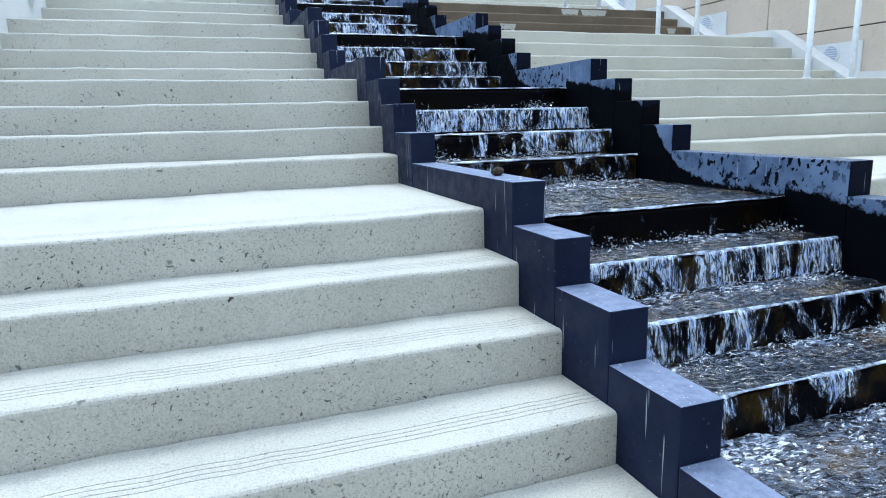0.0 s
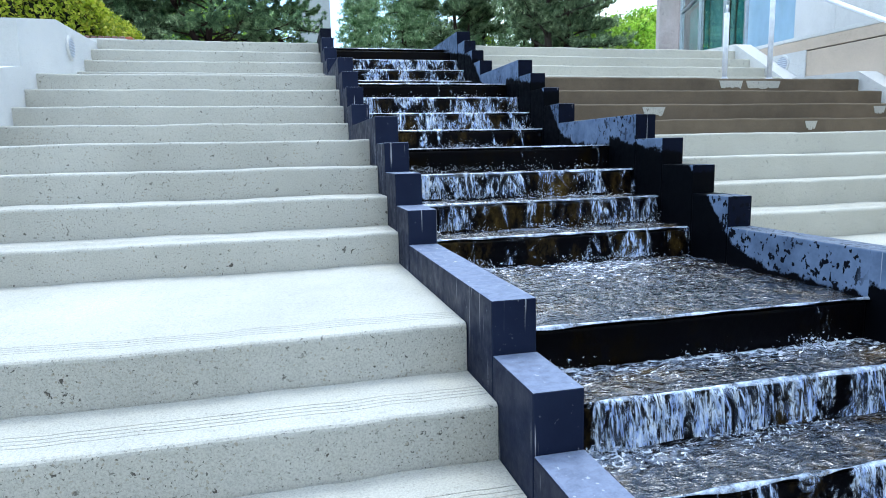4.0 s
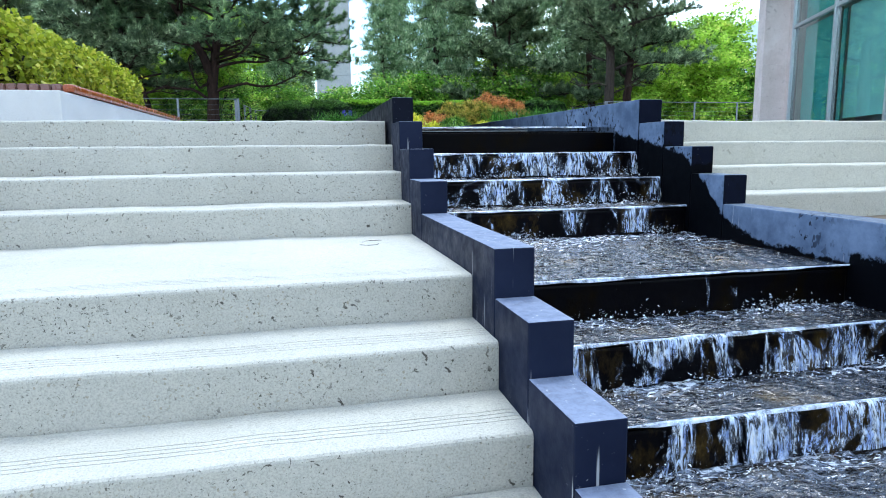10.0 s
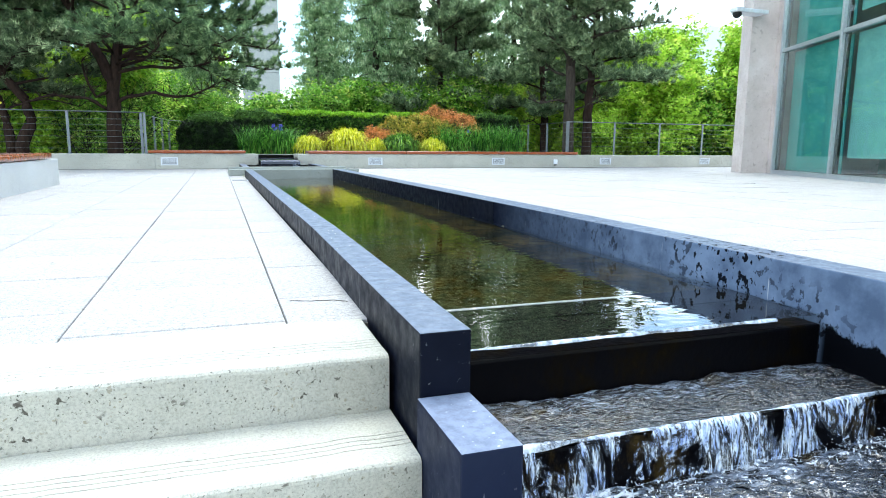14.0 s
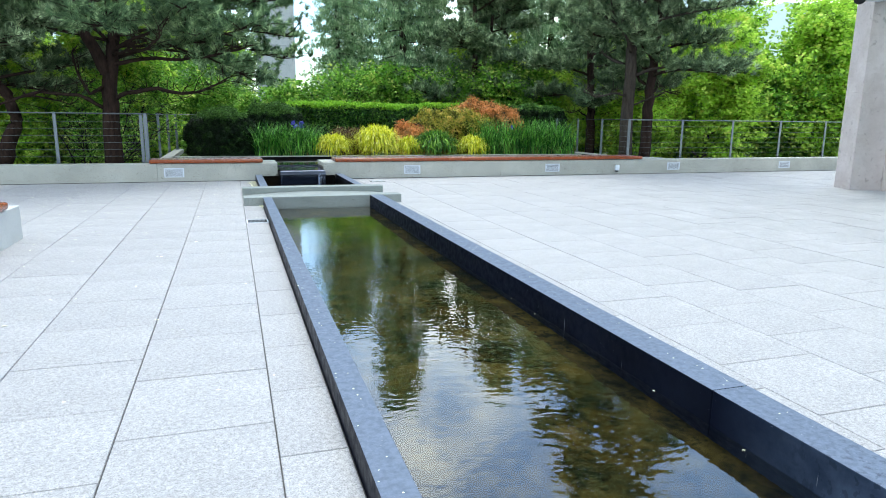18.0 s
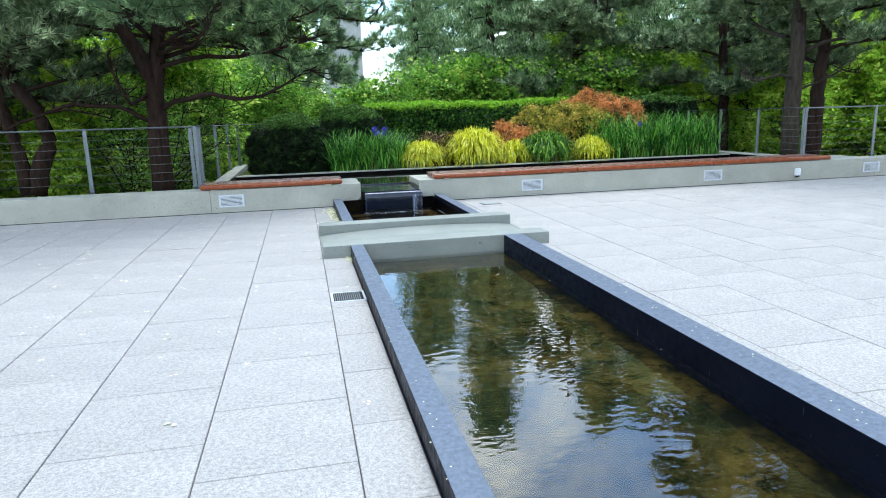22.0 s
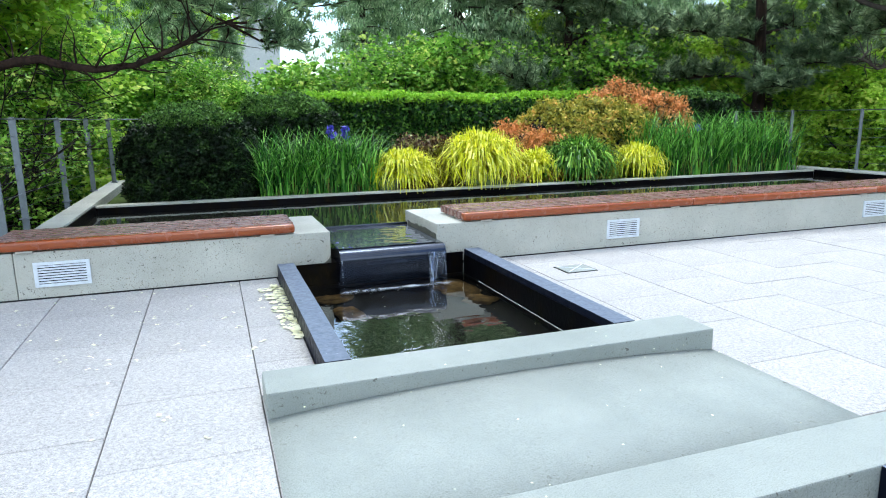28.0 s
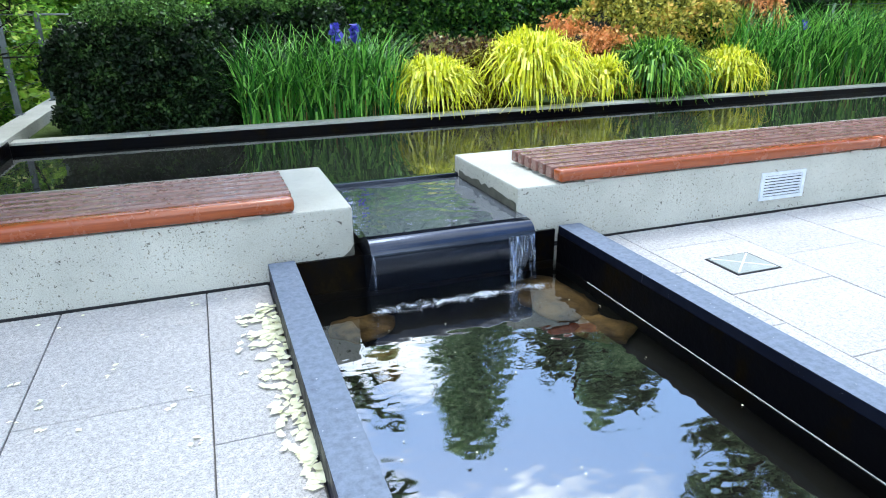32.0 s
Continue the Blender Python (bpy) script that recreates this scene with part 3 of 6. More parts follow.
# ---- channel walls ----
def build_channel_wall(name, x0, x1, mat, label, shift, wide):
    wall = thing(name, label, "wall", kind="structure")
    for k in range(FLIGHTS):
        for j in range(4):
            y, z = nosing(k, j)
            y0 = y - 0.28
            y1 = (y - 0.28 + TREAD) if j else (y - 0.28 + PERIOD - 3 * TREAD if k else POOL_END)
            if k == 0 and j == 0:
                # the terrace stretch runs straight; its last piece narrows towards the stairs
                split, inset = (15.60, (0.0, 0.03)) if mat == MAT_NAVY_SPLASH else (14.20, (0.04, 0.04))
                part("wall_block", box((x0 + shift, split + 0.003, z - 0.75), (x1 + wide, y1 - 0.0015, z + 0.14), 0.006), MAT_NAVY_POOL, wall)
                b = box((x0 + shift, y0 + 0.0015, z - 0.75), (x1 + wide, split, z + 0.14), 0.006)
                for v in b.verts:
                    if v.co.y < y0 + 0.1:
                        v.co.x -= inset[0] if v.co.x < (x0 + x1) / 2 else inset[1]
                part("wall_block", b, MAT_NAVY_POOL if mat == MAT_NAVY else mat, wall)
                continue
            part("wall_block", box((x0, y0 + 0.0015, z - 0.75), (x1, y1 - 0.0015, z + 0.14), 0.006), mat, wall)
    return wall


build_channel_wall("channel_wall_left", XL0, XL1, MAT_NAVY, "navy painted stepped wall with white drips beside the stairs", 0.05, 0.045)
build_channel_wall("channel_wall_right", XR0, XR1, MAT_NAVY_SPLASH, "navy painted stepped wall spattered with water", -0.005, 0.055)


# ---- cascade ----
def build_cascade():
    cas = thing("cascade", "black stone stepped waterfall bed with brown algae", "waterfall", kind="structure")
    for k in range(FLIGHTS):
        for j in range(4):
            y, z = nosing(k, j)
            y, z = y + 0.1, z - 0.09
            depth = TREAD if j else (PERIOD - 3 * TREAD if k else 0.55)
            part("cascade_step", box((XL1 + 0.002, y, z - 0.45), (XR0 - 0.002, y + depth + 0.02, z), 0.012), MAT_ALGAE if j else MAT_BLACK, cas)


build_cascade()


def water_sheet(x0, x1, y0, y1, z, nx, ny, amp, mat, name, parent, lip=0.0):
    verts, faces = [], []
    for j in range(ny + 1):
        for i in range(nx + 1):
            x, y = x0 + (x1 - x0) * i / nx, y0 + (y1 - y0) * j / ny
            h = amp * min(1.0, 0.12 + (y - y0) / 0.10) * (noise.noise(Vector((x * 9, y * 14, z))) + 0.6 * noise.noise(Vector((x * 23, y * 31, z + 5))))
            verts.append((x, y, z + h))
    faces = [(j * (nx + 1) + i, j * (nx + 1) + i + 1, (j + 1) * (nx + 1) + i + 1, (j + 1) * (nx + 1) + i) for j in range(ny) for i in range(nx)]
    if lip:
        base = len(verts)
        for i in range(nx + 1):
            x = x0 + (x1 - x0) * i / nx
            verts.append((x, y0 - 0.015, z - lip))
        faces += [(base + i, base + i + 1, i + 1, i) for i in range(nx)]
    return child(name, mesh_of(name, verts, faces, mat, True), parent)


def water_lip(y, z, short, parent, size=1.0):
    """A narrow roll of water over one edge, uneven in thickness."""
    n, rows, verts = 90, ((0.012, 0.002), (0.0, 0.004), (-0.007, 0.0), (-0.010, -0.008)), []
    for dy, dz in rows:
        for i in range(n + 1):
            x = XL1 + 0.004 + (XR0 - XL1 - 0.008 - short) * i / n
            w = size * (0.8 + 0.9 * noise.noise(Vector((x * 7, y * 3, z))))
            verts.append((x, y + dy * w - 0.006, z + dz * w + 0.004))
    faces = [(a * (n + 1) + i, a * (n + 1) + i + 1, (a + 1) * (n + 1) + i + 1, (a + 1) * (n + 1) + i) for a in range(3) for i in range(n)]
    child("water_lip", mesh_of("water_lip", verts, faces, MAT_LIP_GLINT, True), parent, "roll of water over the edge, sky glint in its colour")


def build_running_water():
    run = thing("running_water", "white foaming water running down the black steps", "water", kind="stuff")
    for k in range(FLIGHTS):
        for j in range(4):
            if k == 0 and j == 0:
                continue
            y, z = nosing(k, j)
            y, z = y + 0.1, z - 0.075
            depth = TREAD if j else PERIOD - 3 * TREAD
            water_sheet(XL1 + 0.004, XR0 - 0.004, y - 0.004, y + depth - 0.01, z, 84, 14 if j else 48, 0.013 if j else 0.012, (MAT_SHEET_WATER if k == 0 and j == 1 else MAT_TREAD_WATER) if j else MAT_RAPIDS, "water_film", run)
            # strands falling over each edge, gathered in clumps
            r = np.random.default_rng(100 + 4 * k + j)
            cv, cf = [], []
            for a in range(9):
                f = a / 8
                for i in range(57):
                    x = XL1 + 0.004 + (XR0 - XL1 - 0.008) * i / 56
                    jut = 0.010 + (0.035 + 0.03 * noise.noise(Vector((x * 5, k, j)))) * f ** 0.6
                    cv.append((x, y - jut, z + 0.006 - 0.165 * f ** 1.6))
            cf = [(a * 57 + i, a * 57 + i + 1, (a + 1) * 57 + i + 1, (a + 1) * 57 + i) for a in range(8) for i in range(56)]
            child("water_curtain", mesh_of("water_curtain", cv, cf, MAT_CURTAINS[j], True), run, "thin streaky sheet of falling water")
            water_lip(y, z, 0.0, run)
            centres = r.uniform(XL1 + 0.05, XR0 - 0.05, 7)
            # splash drops at the foot
            drops = []
            for _ in range(560):
                cx = float(np.clip(r.choice(centres) + r.normal(0, 0.08), XL1 + 0.02, XR0 - 0.02))
                p = np.array([cx, y - 0.05 - abs(r.normal(0, 0.06)), z - 0.165 + abs(r.normal(0, 0.026))])
                s = r.uniform(0.001, 0.0055)
                q = p + s * r.normal(0, 1, (3, 3))
                drops += [tuple(v) for v in q]
            child("splash", fast_mesh("splash", drops, 3, MAT_FALL), run, "white splash")


build_running_water()


# ---- long pool on the terrace ----
def build_long_pool():
    pool = thing("long_pool", "long shallow pool with olive algae floor", "pool", kind="structure")
    part("pool_floor", box((XL1 + 0.002, TOP + 0.62, T - 0.50), (XR0 + 0.002, POOL_END + 1.9, T - 0.30)), MAT_BED, pool)
    part("weir_sill", box((XL1 + 0.002, TOP + 0.42, T - 0.5), (XR0 - 0.002, TOP + 0.62, T - 0.07), 0.01), MAT_BLACK, pool, "dark sill under thin overflowing water")
    part("sill_edge", box((XL1 + 0.004, TOP + 0.622, T - 0.2), (XR0 - 0.55, TOP + 0.645, T - 0.058)), MAT_VENT, pool, "pale metal edge of the sill")
    w = thing("pool_water", "still clear pool water reflecting trees and sky", "water", kind="structure")
    ob = water_sheet(XL1 + 0.003, XR0 - 0.003, TOP + 0.10, POOL_END + 1.0, WATER_Z, 4, 12, 0.0, MAT_POOL, "water_surface", w)
    ob.visible_shadow = False
    water_lip(TOP + 0.10, WATER_Z - 0.002, 0.25, w, 0.9)


build_long_pool()


# ---- bridge slab ----
def build_bridge():
    br = thing("bridge", "low arched pale concrete slab bridge between two curbs", "bridge", kind="structure")
    x0, x1, y0, y1 = 0.955, 3.65, POOL_END, 26.11
    for a, b in ((y0, y0 + 0.32), (y1 - 0.31, y1)):
        part("curb", box((x0, a, T - 0.35), (x1, b, T + 0.14), 0.01), MAT_DECK, br)
    n = 24
    top = [(x0 + (x1 - x0) * i / n, T + 0.055 * math.sin(math.pi * i / n) ** 0.7 + 0.005) for i in range(n + 1)]
    prof = top + [(x1, T - 0.02), (x0, T - 0.02)]
    part("deck", prism(prof, y0 + 0.322, y1 - 0.312, "y"), MAT_DECK, br, "smooth arched pale concrete deck", True)


build_bridge()


# ---- small pool ----
def build_small_pool():
    x0, x1, x2, x3, y0, y1 = 1.29, 1.44, 3.14, 3.30, 26.115, WALL_Y
    wl_ = thing("small_pool", "small dark pool with navy painted edges under the weir", "pool", kind="structure")
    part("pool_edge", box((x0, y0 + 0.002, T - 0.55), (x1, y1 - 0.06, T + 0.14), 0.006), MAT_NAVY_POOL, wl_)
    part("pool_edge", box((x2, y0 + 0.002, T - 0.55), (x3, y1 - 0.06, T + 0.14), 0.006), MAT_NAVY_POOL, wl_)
    part("pool_back", box((x1, y1 - 0.02, T - 0.55), (x2, y1 + 0.2, T + 0.10)), MAT_BLACK, wl_)
    for a, b in ((x1 + 0.0005, x1 + 0.004), (x2 - 0.004, x2 - 0.0005)):
        part("wet_lining", box((a, y0 + 0.004, T - 0.55), (b, y1 - 0.062, T + 0.085)), MAT_BLACK, wl_, "black wet face of the pool edge")
    part("waterline", box((x2 - 0.0075, y0 + 0.004, T - 0.110), (x2 - 0.0042, y1 - 0.45, T - 0.106)), MAT_PETAL_LINE, wl_, "thin white mineral line at the water")
    part("pool_floor", box((x1, y0, T - 0.60), (x2, y1, T - 0.50)), MAT_DEEP, wl_)
    w = thing("small_pool_water", "dark rippled water reflecting sky", "water", kind="structure")
    ob = water_sheet(x1 + 0.002, x2 - 0.002, y0 - 0.1, y1 - 0.02, T - 0.11, 4, 6, 0.0, MAT_SHALLOW, "water_surface", w)
    ob.visible_shadow = False


build_small_pool()


# ---- seat wall, upper pool, planting bed ----
GAP0, GAP1 = 1.80, 2.87
WALL_BACK = 29.93
WALL_TOP = T + 0.40
BED_Y0, BED_Y1 = 32.22, 38.0


def build_seat_walls():
    for name, x0, x1, y1 in (("seat_wall_left", -0.80, GAP0, WALL_BACK), ("seat_wall_right", GAP1, 12.9, WALL_BACK),
                             ("parapet_left", -16.0, -0.804, WALL_Y + 0.45), ("parapet_right", 12.904, 26.0, WALL_Y + 0.45)):
        w = thing(name, "grey speckled concrete low wall along the terrace edge", "wall", kind="structure")
        part("wall_body", box((x0, WALL_Y, T - 0.6), (x1, y1, WALL_TOP), 0.012), MAT_WALL, w)
        part("shadow_gap", box((x0, WALL_Y - 0.012, T - 0.02), (x1, WALL_Y - 0.001, T + 0.008)), MAT_DARKGAP, w, "dark joint at the foot of the wall")
    bed = thing("planting_bed", "concrete edged planting bed behind a dark pool", "planter", kind="structure")
    part("bed_curb", box((-0.688, BED_Y0, T - 0.4), (11.798, BED_Y0 + 0.2, T + 0.36), 0.01), MAT_WALL, bed)
    part("side_curb", box((-0.95, WALL_BACK + 0.003, T - 0.4), (-0.69, 35.9, T + 0.40), 0.01), MAT_WALL, bed)
    part("side_curb", box((11.80, WALL_BACK + 0.003, T - 0.4), (12.20, BED_Y1, T + 0.39), 0.01), MAT_WALL, bed)
    part("soil", box((-0.688, BED_Y0 + 0.202, T - 0.4), (11.798, BED_Y1, T + 0.28)), MAT_GROUND, bed, "dark soil")
    part("pool_floor", box((-0.688, WALL_BACK + 0.003, T - 0.4), (11.798, BED_Y0 - 0.003, T + 0.02)), MAT_DEEP, bed)
    for lo, hi in (((-0.684, BED_Y0 - 0.006, T + 0.02), (11.794, BED_Y0 - 0.0025, T + 0.335)), ((-0.6895, WALL_BACK + 0.01, T + 0.02), (-0.686, BED_Y0 - 0.01, T + 0.375)), ((11.796, WALL_BACK + 0.01, T + 0.02), (11.7995, BED_Y0 - 0.01, T + 0.365))):
        part("wet_lining", box(lo, hi), MAT_BLACK, bed, "black wet inner face of the curb")
    w = thing("upper_pool_water", "dark still water below the planting bed", "water", kind="structure")
    ob = water_sheet(-0.686, 11.796, WALL_BACK - 0.05, BED_Y0 - 0.002, T + 0.27, 6, 2, 0.0, MAT_UPPER, "water_surface", w)
    ob.visible_shadow = False


build_seat_walls()


def build_wet_stains():
    m = Mat("wet_concrete_stain")
    m.colour(m.ramp(m.noise(14, 5, 0.7), (0.3, (0.05, 0.05, 0.042)), (0.7, (0.12, 0.12, 0.10)))).set(Roughness=0.55, Specular_IOR_Level=0.2)
    st = thing("wet_stain", "dark wet stain on the wall ends beside the weir", "stain", kind="stuff")
    r = np.random.default_rng(8)
    for x0, x1, flip in ((GAP0 - 0.30, GAP0 - 0.004, 1), (GAP1 + 0.004, GAP1 + 0.22, -1)):
        n = 14
        edge = []
        for i in range(n + 1):
            f = i / n
            h = 0.02 + 0.13 * (f if flip > 0 else 1 - f) ** 2.2 + r.uniform(-0.012, 0.012)
            edge.append((x0 + (x1 - x0) * f, T + 0.012 + max(0.004, h)))
        part("stain", prism([(x0, T + 0.01), *edge, (x1, T + 0.01)], WALL_Y - 0.003, WALL_Y - 0.0005, "y"), m.m, st)
    for x, d in ((GAP0 + 0.0005, 0.003), (GAP1 - 0.0035, 0.003)):
        prof = [(WALL_Y + 0.02, T + 0.02)] + [(WALL_Y + 0.02 + 1.0 * i / 16, T + 0.30 + r.uniform(-0.02, 0.03)) for i in range(17)] + [(WALL_Y + 1.02, T + 0.02)]
        part("stain", prism(prof, x, x + d), m.m, st)


build_wet_stains()


def build_weir():
    wr = thing("weir", "dark steel weir with a rounded lip pouring into the pool", "fountain", at=(0, 0, 0))
    yb, yl = WALL_BACK, WALL_Y - 0.22
    prof = [(yb, T - 0.1), (yb, T + 0.235), (yl + 0.10, T + 0.235)]
    for a in range(0, 96, 5):
        prof.append((yl + 0.10 - 0.10 * math.sin(radians(a)), T + 0.135 + 0.10 * math.cos(radians(a))))
    prof += [(yl + 0.012, T + 0.09), (yl + 0.16, T - 0.16), (yl + 0.3, T - 0.16)]
    part("trough", prism(prof, GAP0 + 0.05, GAP1 + 0.02), MAT_SPOUT, wr, "dark steel trough", False)
    film = water_sheet(GAP0 + 0.002, GAP1 - 0.002, yl + 0.10, yb - 0.02, T + 0.247, 40, 40, 0.003, MAT_SHALLOW, "water_film", wr)
    film.visible_shadow = False
    part("back_sill", box((GAP0 + 0.002, yb - 0.09, T + 0.1), (GAP1 - 0.002, yb - 0.03, T + 0.275), 0.006), MAT_SPOUT, wr)
    r = np.random.default_rng(5)
    for cx0, cx1 in ((GAP0 + 0.052, GAP0 + 0.064), (GAP1 - 0.17, GAP1 + 0.005)):
        cv = []
        for a in range(9):
            f = a / 8
            for i in range(9):
                x = cx0 + (cx1 - cx0) * i / 8
                cv.append((x, yl - 0.012 - 0.04 * f ** 0.6 + 0.008 * noise.noise(Vector((x * 30, f * 3, 1))), T + 0.17 - 0.285 * f))
        cf = [(a * 9 + i, a * 9 + i + 1, (a + 1) * 9 + i + 1, (a + 1) * 9 + i) for a in range(8) for i in range(8)]
        child("water_fall", mesh_of("water_fall", cv, cf, MAT_CURTAIN_FULL, True), wr, "thin clear falling water")
    fm = water_sheet(GAP0 + 0.0, GAP1 + 0.06, yl - 0.40, yl + 0.02, T - 0.103, 40, 10, 0.004, MAT_FOAM, "foam", wr)
    fm.visible_shadow = False


build_weir()


# ---- wooden benches ----
def build_bench(x0, x1, joints, label):
    be = thing("bench", label, "bench", at=(0, 0, 0), group="slatted benches on the wall")
    z0, z1 = WALL_TOP + 0.012, WALL_TOP + 0.095
    ends = [x0, *joints, x1]
    for a, b in zip(ends, ends[1:]):
        rail = part("front_rail", box((a + 0.002, WALL_Y - 0.03, z0), (b - 0.002, WALL_Y + 0.075, z1), 0.03, 3), MAT_WOOD, be, "rounded front rail", True)
        y = WALL_Y + 0.092
        while y < 29.52:
            part("slat", box((a + 0.002, y, z0 + 0.005), (b - 0.002, y + 0.074, z1), 0.010, 2), MAT_SLAT, be)
            y += 0.105
        for xx in (a + 0.25, b - 0.25):
            part("bracket", box((xx - 0.06, WALL_Y - 0.028, z0 - 0.012), (xx + 0.06, WALL_Y + 0.4, z0 + 0.002)), MAT_BRONZE, rail, "flat metal bracket")


build_bench(-0.96, 1.475, [], "reddish varnished slatted bench on the concrete wall")
build_bench(3.15, 11.75, [6.0, 8.95], "long reddish varnished slatted bench on the concrete wall")


# ---- planter with bench and golden hedge ----
def build_planter():
    pl = thing("side_planter", "pale concrete planter box beside the stairs top", "planter", kind="structure")
    x1, y0, y1 = -1.64, 14.5, 21.95
    part("planter_wall", box((x1 - 0.95, y0, T - 0.1), (x1, y1, T + 0.40), 0.012), MAT_CHEEK, pl)
    part("planter_wall", box((-9.0, y0, T - 0.1), (x1 - 0.953, y0 + 0.3, T + 0.40), 0.012), MAT_CHEEK, pl)
    part("planter_wall", box((-9.0, y1 - 0.3, T - 0.1), (x1 - 0.953, y1, T + 0.40), 0.012), MAT_CHEEK, pl)
    part("soil", box((-9.0, y0 + 0.3, T - 0.1), (x1 - 0.953, y1 - 0.3, T + 0.34)), MAT_GROUND, pl, "dark soil")
    be = thing("bench", "reddish slatted bench on the pale planter wall", "bench", group="slatted benches on the wall")
    z0, z1 = T + 0.412, T + 0.495
    part("front_rail", box((x1 - 0.09, y0 + 0.36, z0), (x1 + 0.02, y1 - 0.45, z1), 0.03, 3), MAT_WOOD, be, "rounded front rail", True)
    x = x1 - 0.165
    while x > x1 - 0.9:
        part("slat", box((x - 0.02, y0 + 0.36, z0 + 0.005), (x + 0.063, y1 - 0.45, z1), 0.006, 1), MAT_SLAT, be)
        x -= 0.105


build_planter()


# ---- cheek walls beside the stairs ----
def build_cheeks():
    lw = thing("cheek_wall_left", "pale concrete side wall with slanted tops and round lights", "wall", kind="structure")
    for k in range(1, FLIGHTS):
        y, z = nosing(k)
        if k == 1:
            prof = [(y - 0.35, z - 1.8), (y - 0.35, z + 0.42), (y + 0.75, z + 0.62), (y + PERIOD - 0.02, z + 0.64), (y + PERIOD - 0.02, z - 1.8)]
        else:
            prof = [(y - 0.35, z - 1.8), (y - 0.35, z + 0.36), (y + 0.75, z + 0.52), (y + PERIOD - 0.352, z + 0.72), (y + PERIOD - 0.352, z - 1.8)]
        part("wall_block", prism(prof, STAIR_L - 0.35, STAIR_L), MAT_CHEEK, lw)
    part("wall_block", box((STAIR_L - 0.35, TOP - 0.018, T - 2), (STAIR_L, TOP + 0.4, T + 0.0)), MAT_CHEEK, lw)
    rw = thing("side_wall_right", "tan concrete wall with level dark joints beside the stairs", "wall", kind="structure")
    part("backing", box((8.10, -6.5, -2.0), (8.40, TOP + 0.4, T - 0.03)), MAT_DARKGAP, rw, "dark joint behind the panels")
    levels = [T, T - 0.17, T - 0.68, T - 1.38, T - 2.08, T - 2.78, T - 5.8]
    for hi, lo in zip(levels, levels[1:]):
        y = TOP + 0.40
        while y > -6.4:
            y0 = max(y - 4.69, -6.5)
            part("wall_panel", box((8.05, y0 + 0.006, lo + 0.007), (8.098, y - 0.006, hi - 0.007), 0.006, 1), MAT_TAN, rw)
            y = y0
    part("coping", box((8.05, -6.5, T - 0.003), (8.45, TOP + 0.4, T + 0.05), 0.008), MAT_CHEEK, rw, "pale grey coping")
    for k in range(0, FLIGHTS):
        y, z = nosing(k)
        st = [(y - TREAD * 3.6, z - 4 * RISE - 0.3), (y - TREAD * 3.6, z - 3 * RISE - 0.12), (y + 0.02, z + 0.10), (y + PERIOD - 3.62 * TREAD, z + 0.14), (y + PERIOD - 3.62 * TREAD, z - 0.9)]
        part("stringer", prism(st, STAIR_R + 0.002, 8.048), MAT_CHEEK, rw, "white sloping curb")
        pp = [(y - 1.15, z - 4 * RISE + 0.08), (y - 1.15, z - 0.16), (y - 0.42, z - 0.16), (y - 0.42, z - 0.42)]
        if k < 6:
            part("light_panel", prism(pp, 8.030, 8.0485), MAT_CHEEK, rw, "pale panel round a step light")


build_cheeks()


def round_light(x, y, z, side):
    li = thing("step_light", "round recessed step light with a pale rim", "light", at=(x, y, z), group="round step lights")
    b = bmesh.new()
    bmesh.ops.create_cone(b, cap_ends=True, segments=28, radius1=0.135, radius2=0.125, depth=0.02, matrix=pose(0, 0, 0, 0, 90 * side, 0))
    part("rim", b, MAT_CHEEK, li)
    b = bmesh.new()
    bmesh.ops.create_cone(b, cap_ends=True, segments=28, radius1=0.105, radius2=0.10, depth=0.026, matrix=pose(0, 0, 0, 0, 90 * side, 0))
    lens = part("lens", b, MAT_LAMP, li, "grey glass lens")
    for i in range(6):
        h = -0.075 + 0.03 * i
        w = math.sqrt(0.095 ** 2 - h * h)
        part("louvre", box((-0.017, -w, h - 0.004), (0.017, w, h + 0.004)), MAT_VENT, lens, "thin grey louvre")


for k in range(1, 5):
    y, z = nosing(k)
    round_light(STAIR_L + 0.012, y + 1.15, z + 0.40, 1)
for k in range(0, 5):
    y, z = nosing(k)
    round_light(8.024, y - 0.72, z - 0.30, -1)


# ---- handrails ----
def build_handrail(k):
    """A short and a tall post at the head of a flight, with a rail sloping up from the short one."""
    hr = thing("handrail", "white painted tubular steel handrail on the stairs", "handrail", group="stair handrails")
    (y0, z0), (y1, z1) = nosing(k), nosing(k - 1)
    xa, xb, y0, y1 = 5.85, 6.50, y0 + 0.08, y1 + 0.10
    short = part("post", tube([(xa, y0, z0 - 0.02), (xa, y0, z0 + 0.76)], 0.030, 10), MAT_WHITE_PAINT, hr, "short lower post", True)
    part("rail_bracket", tube([(xa, y0, z0 + 0.76), (xa, y0, z0 + 0.85)], 0.013, 8), MAT_WHITE_PAINT, short, "slender rail bracket", True)
    tall = part("post", tube([(xb, y0 + 0.02, z0 - 0.02), (xb, y0 + 0.02, z0 + 1.26)], 0.030, 10), MAT_WHITE_PAINT, hr, "tall post", True)
    for post, x, y in ((short, xa, y0), (tall, xb, y0 + 0.02)):
        part("base_ring", tube([(x, y, z0 - 0.005), (x, y, z0 + 0.012)], 0.042, 12), MAT_WHITE_PAINT, post, "", True)
    if k > 1:
        part("rail", tube([(xa, y0 - 0.12, z0 + 0.80), (xa, y0, z0 + 0.86), (xa, y1 - 0.25, z1 + 1.20), (xa + 0.06, y1 - 0.05, z1 + 1.27), (xb, y1, z1 + 1.27)], 0.022, 8), MAT_WHITE_PAINT, hr, "sloping round rail", True)


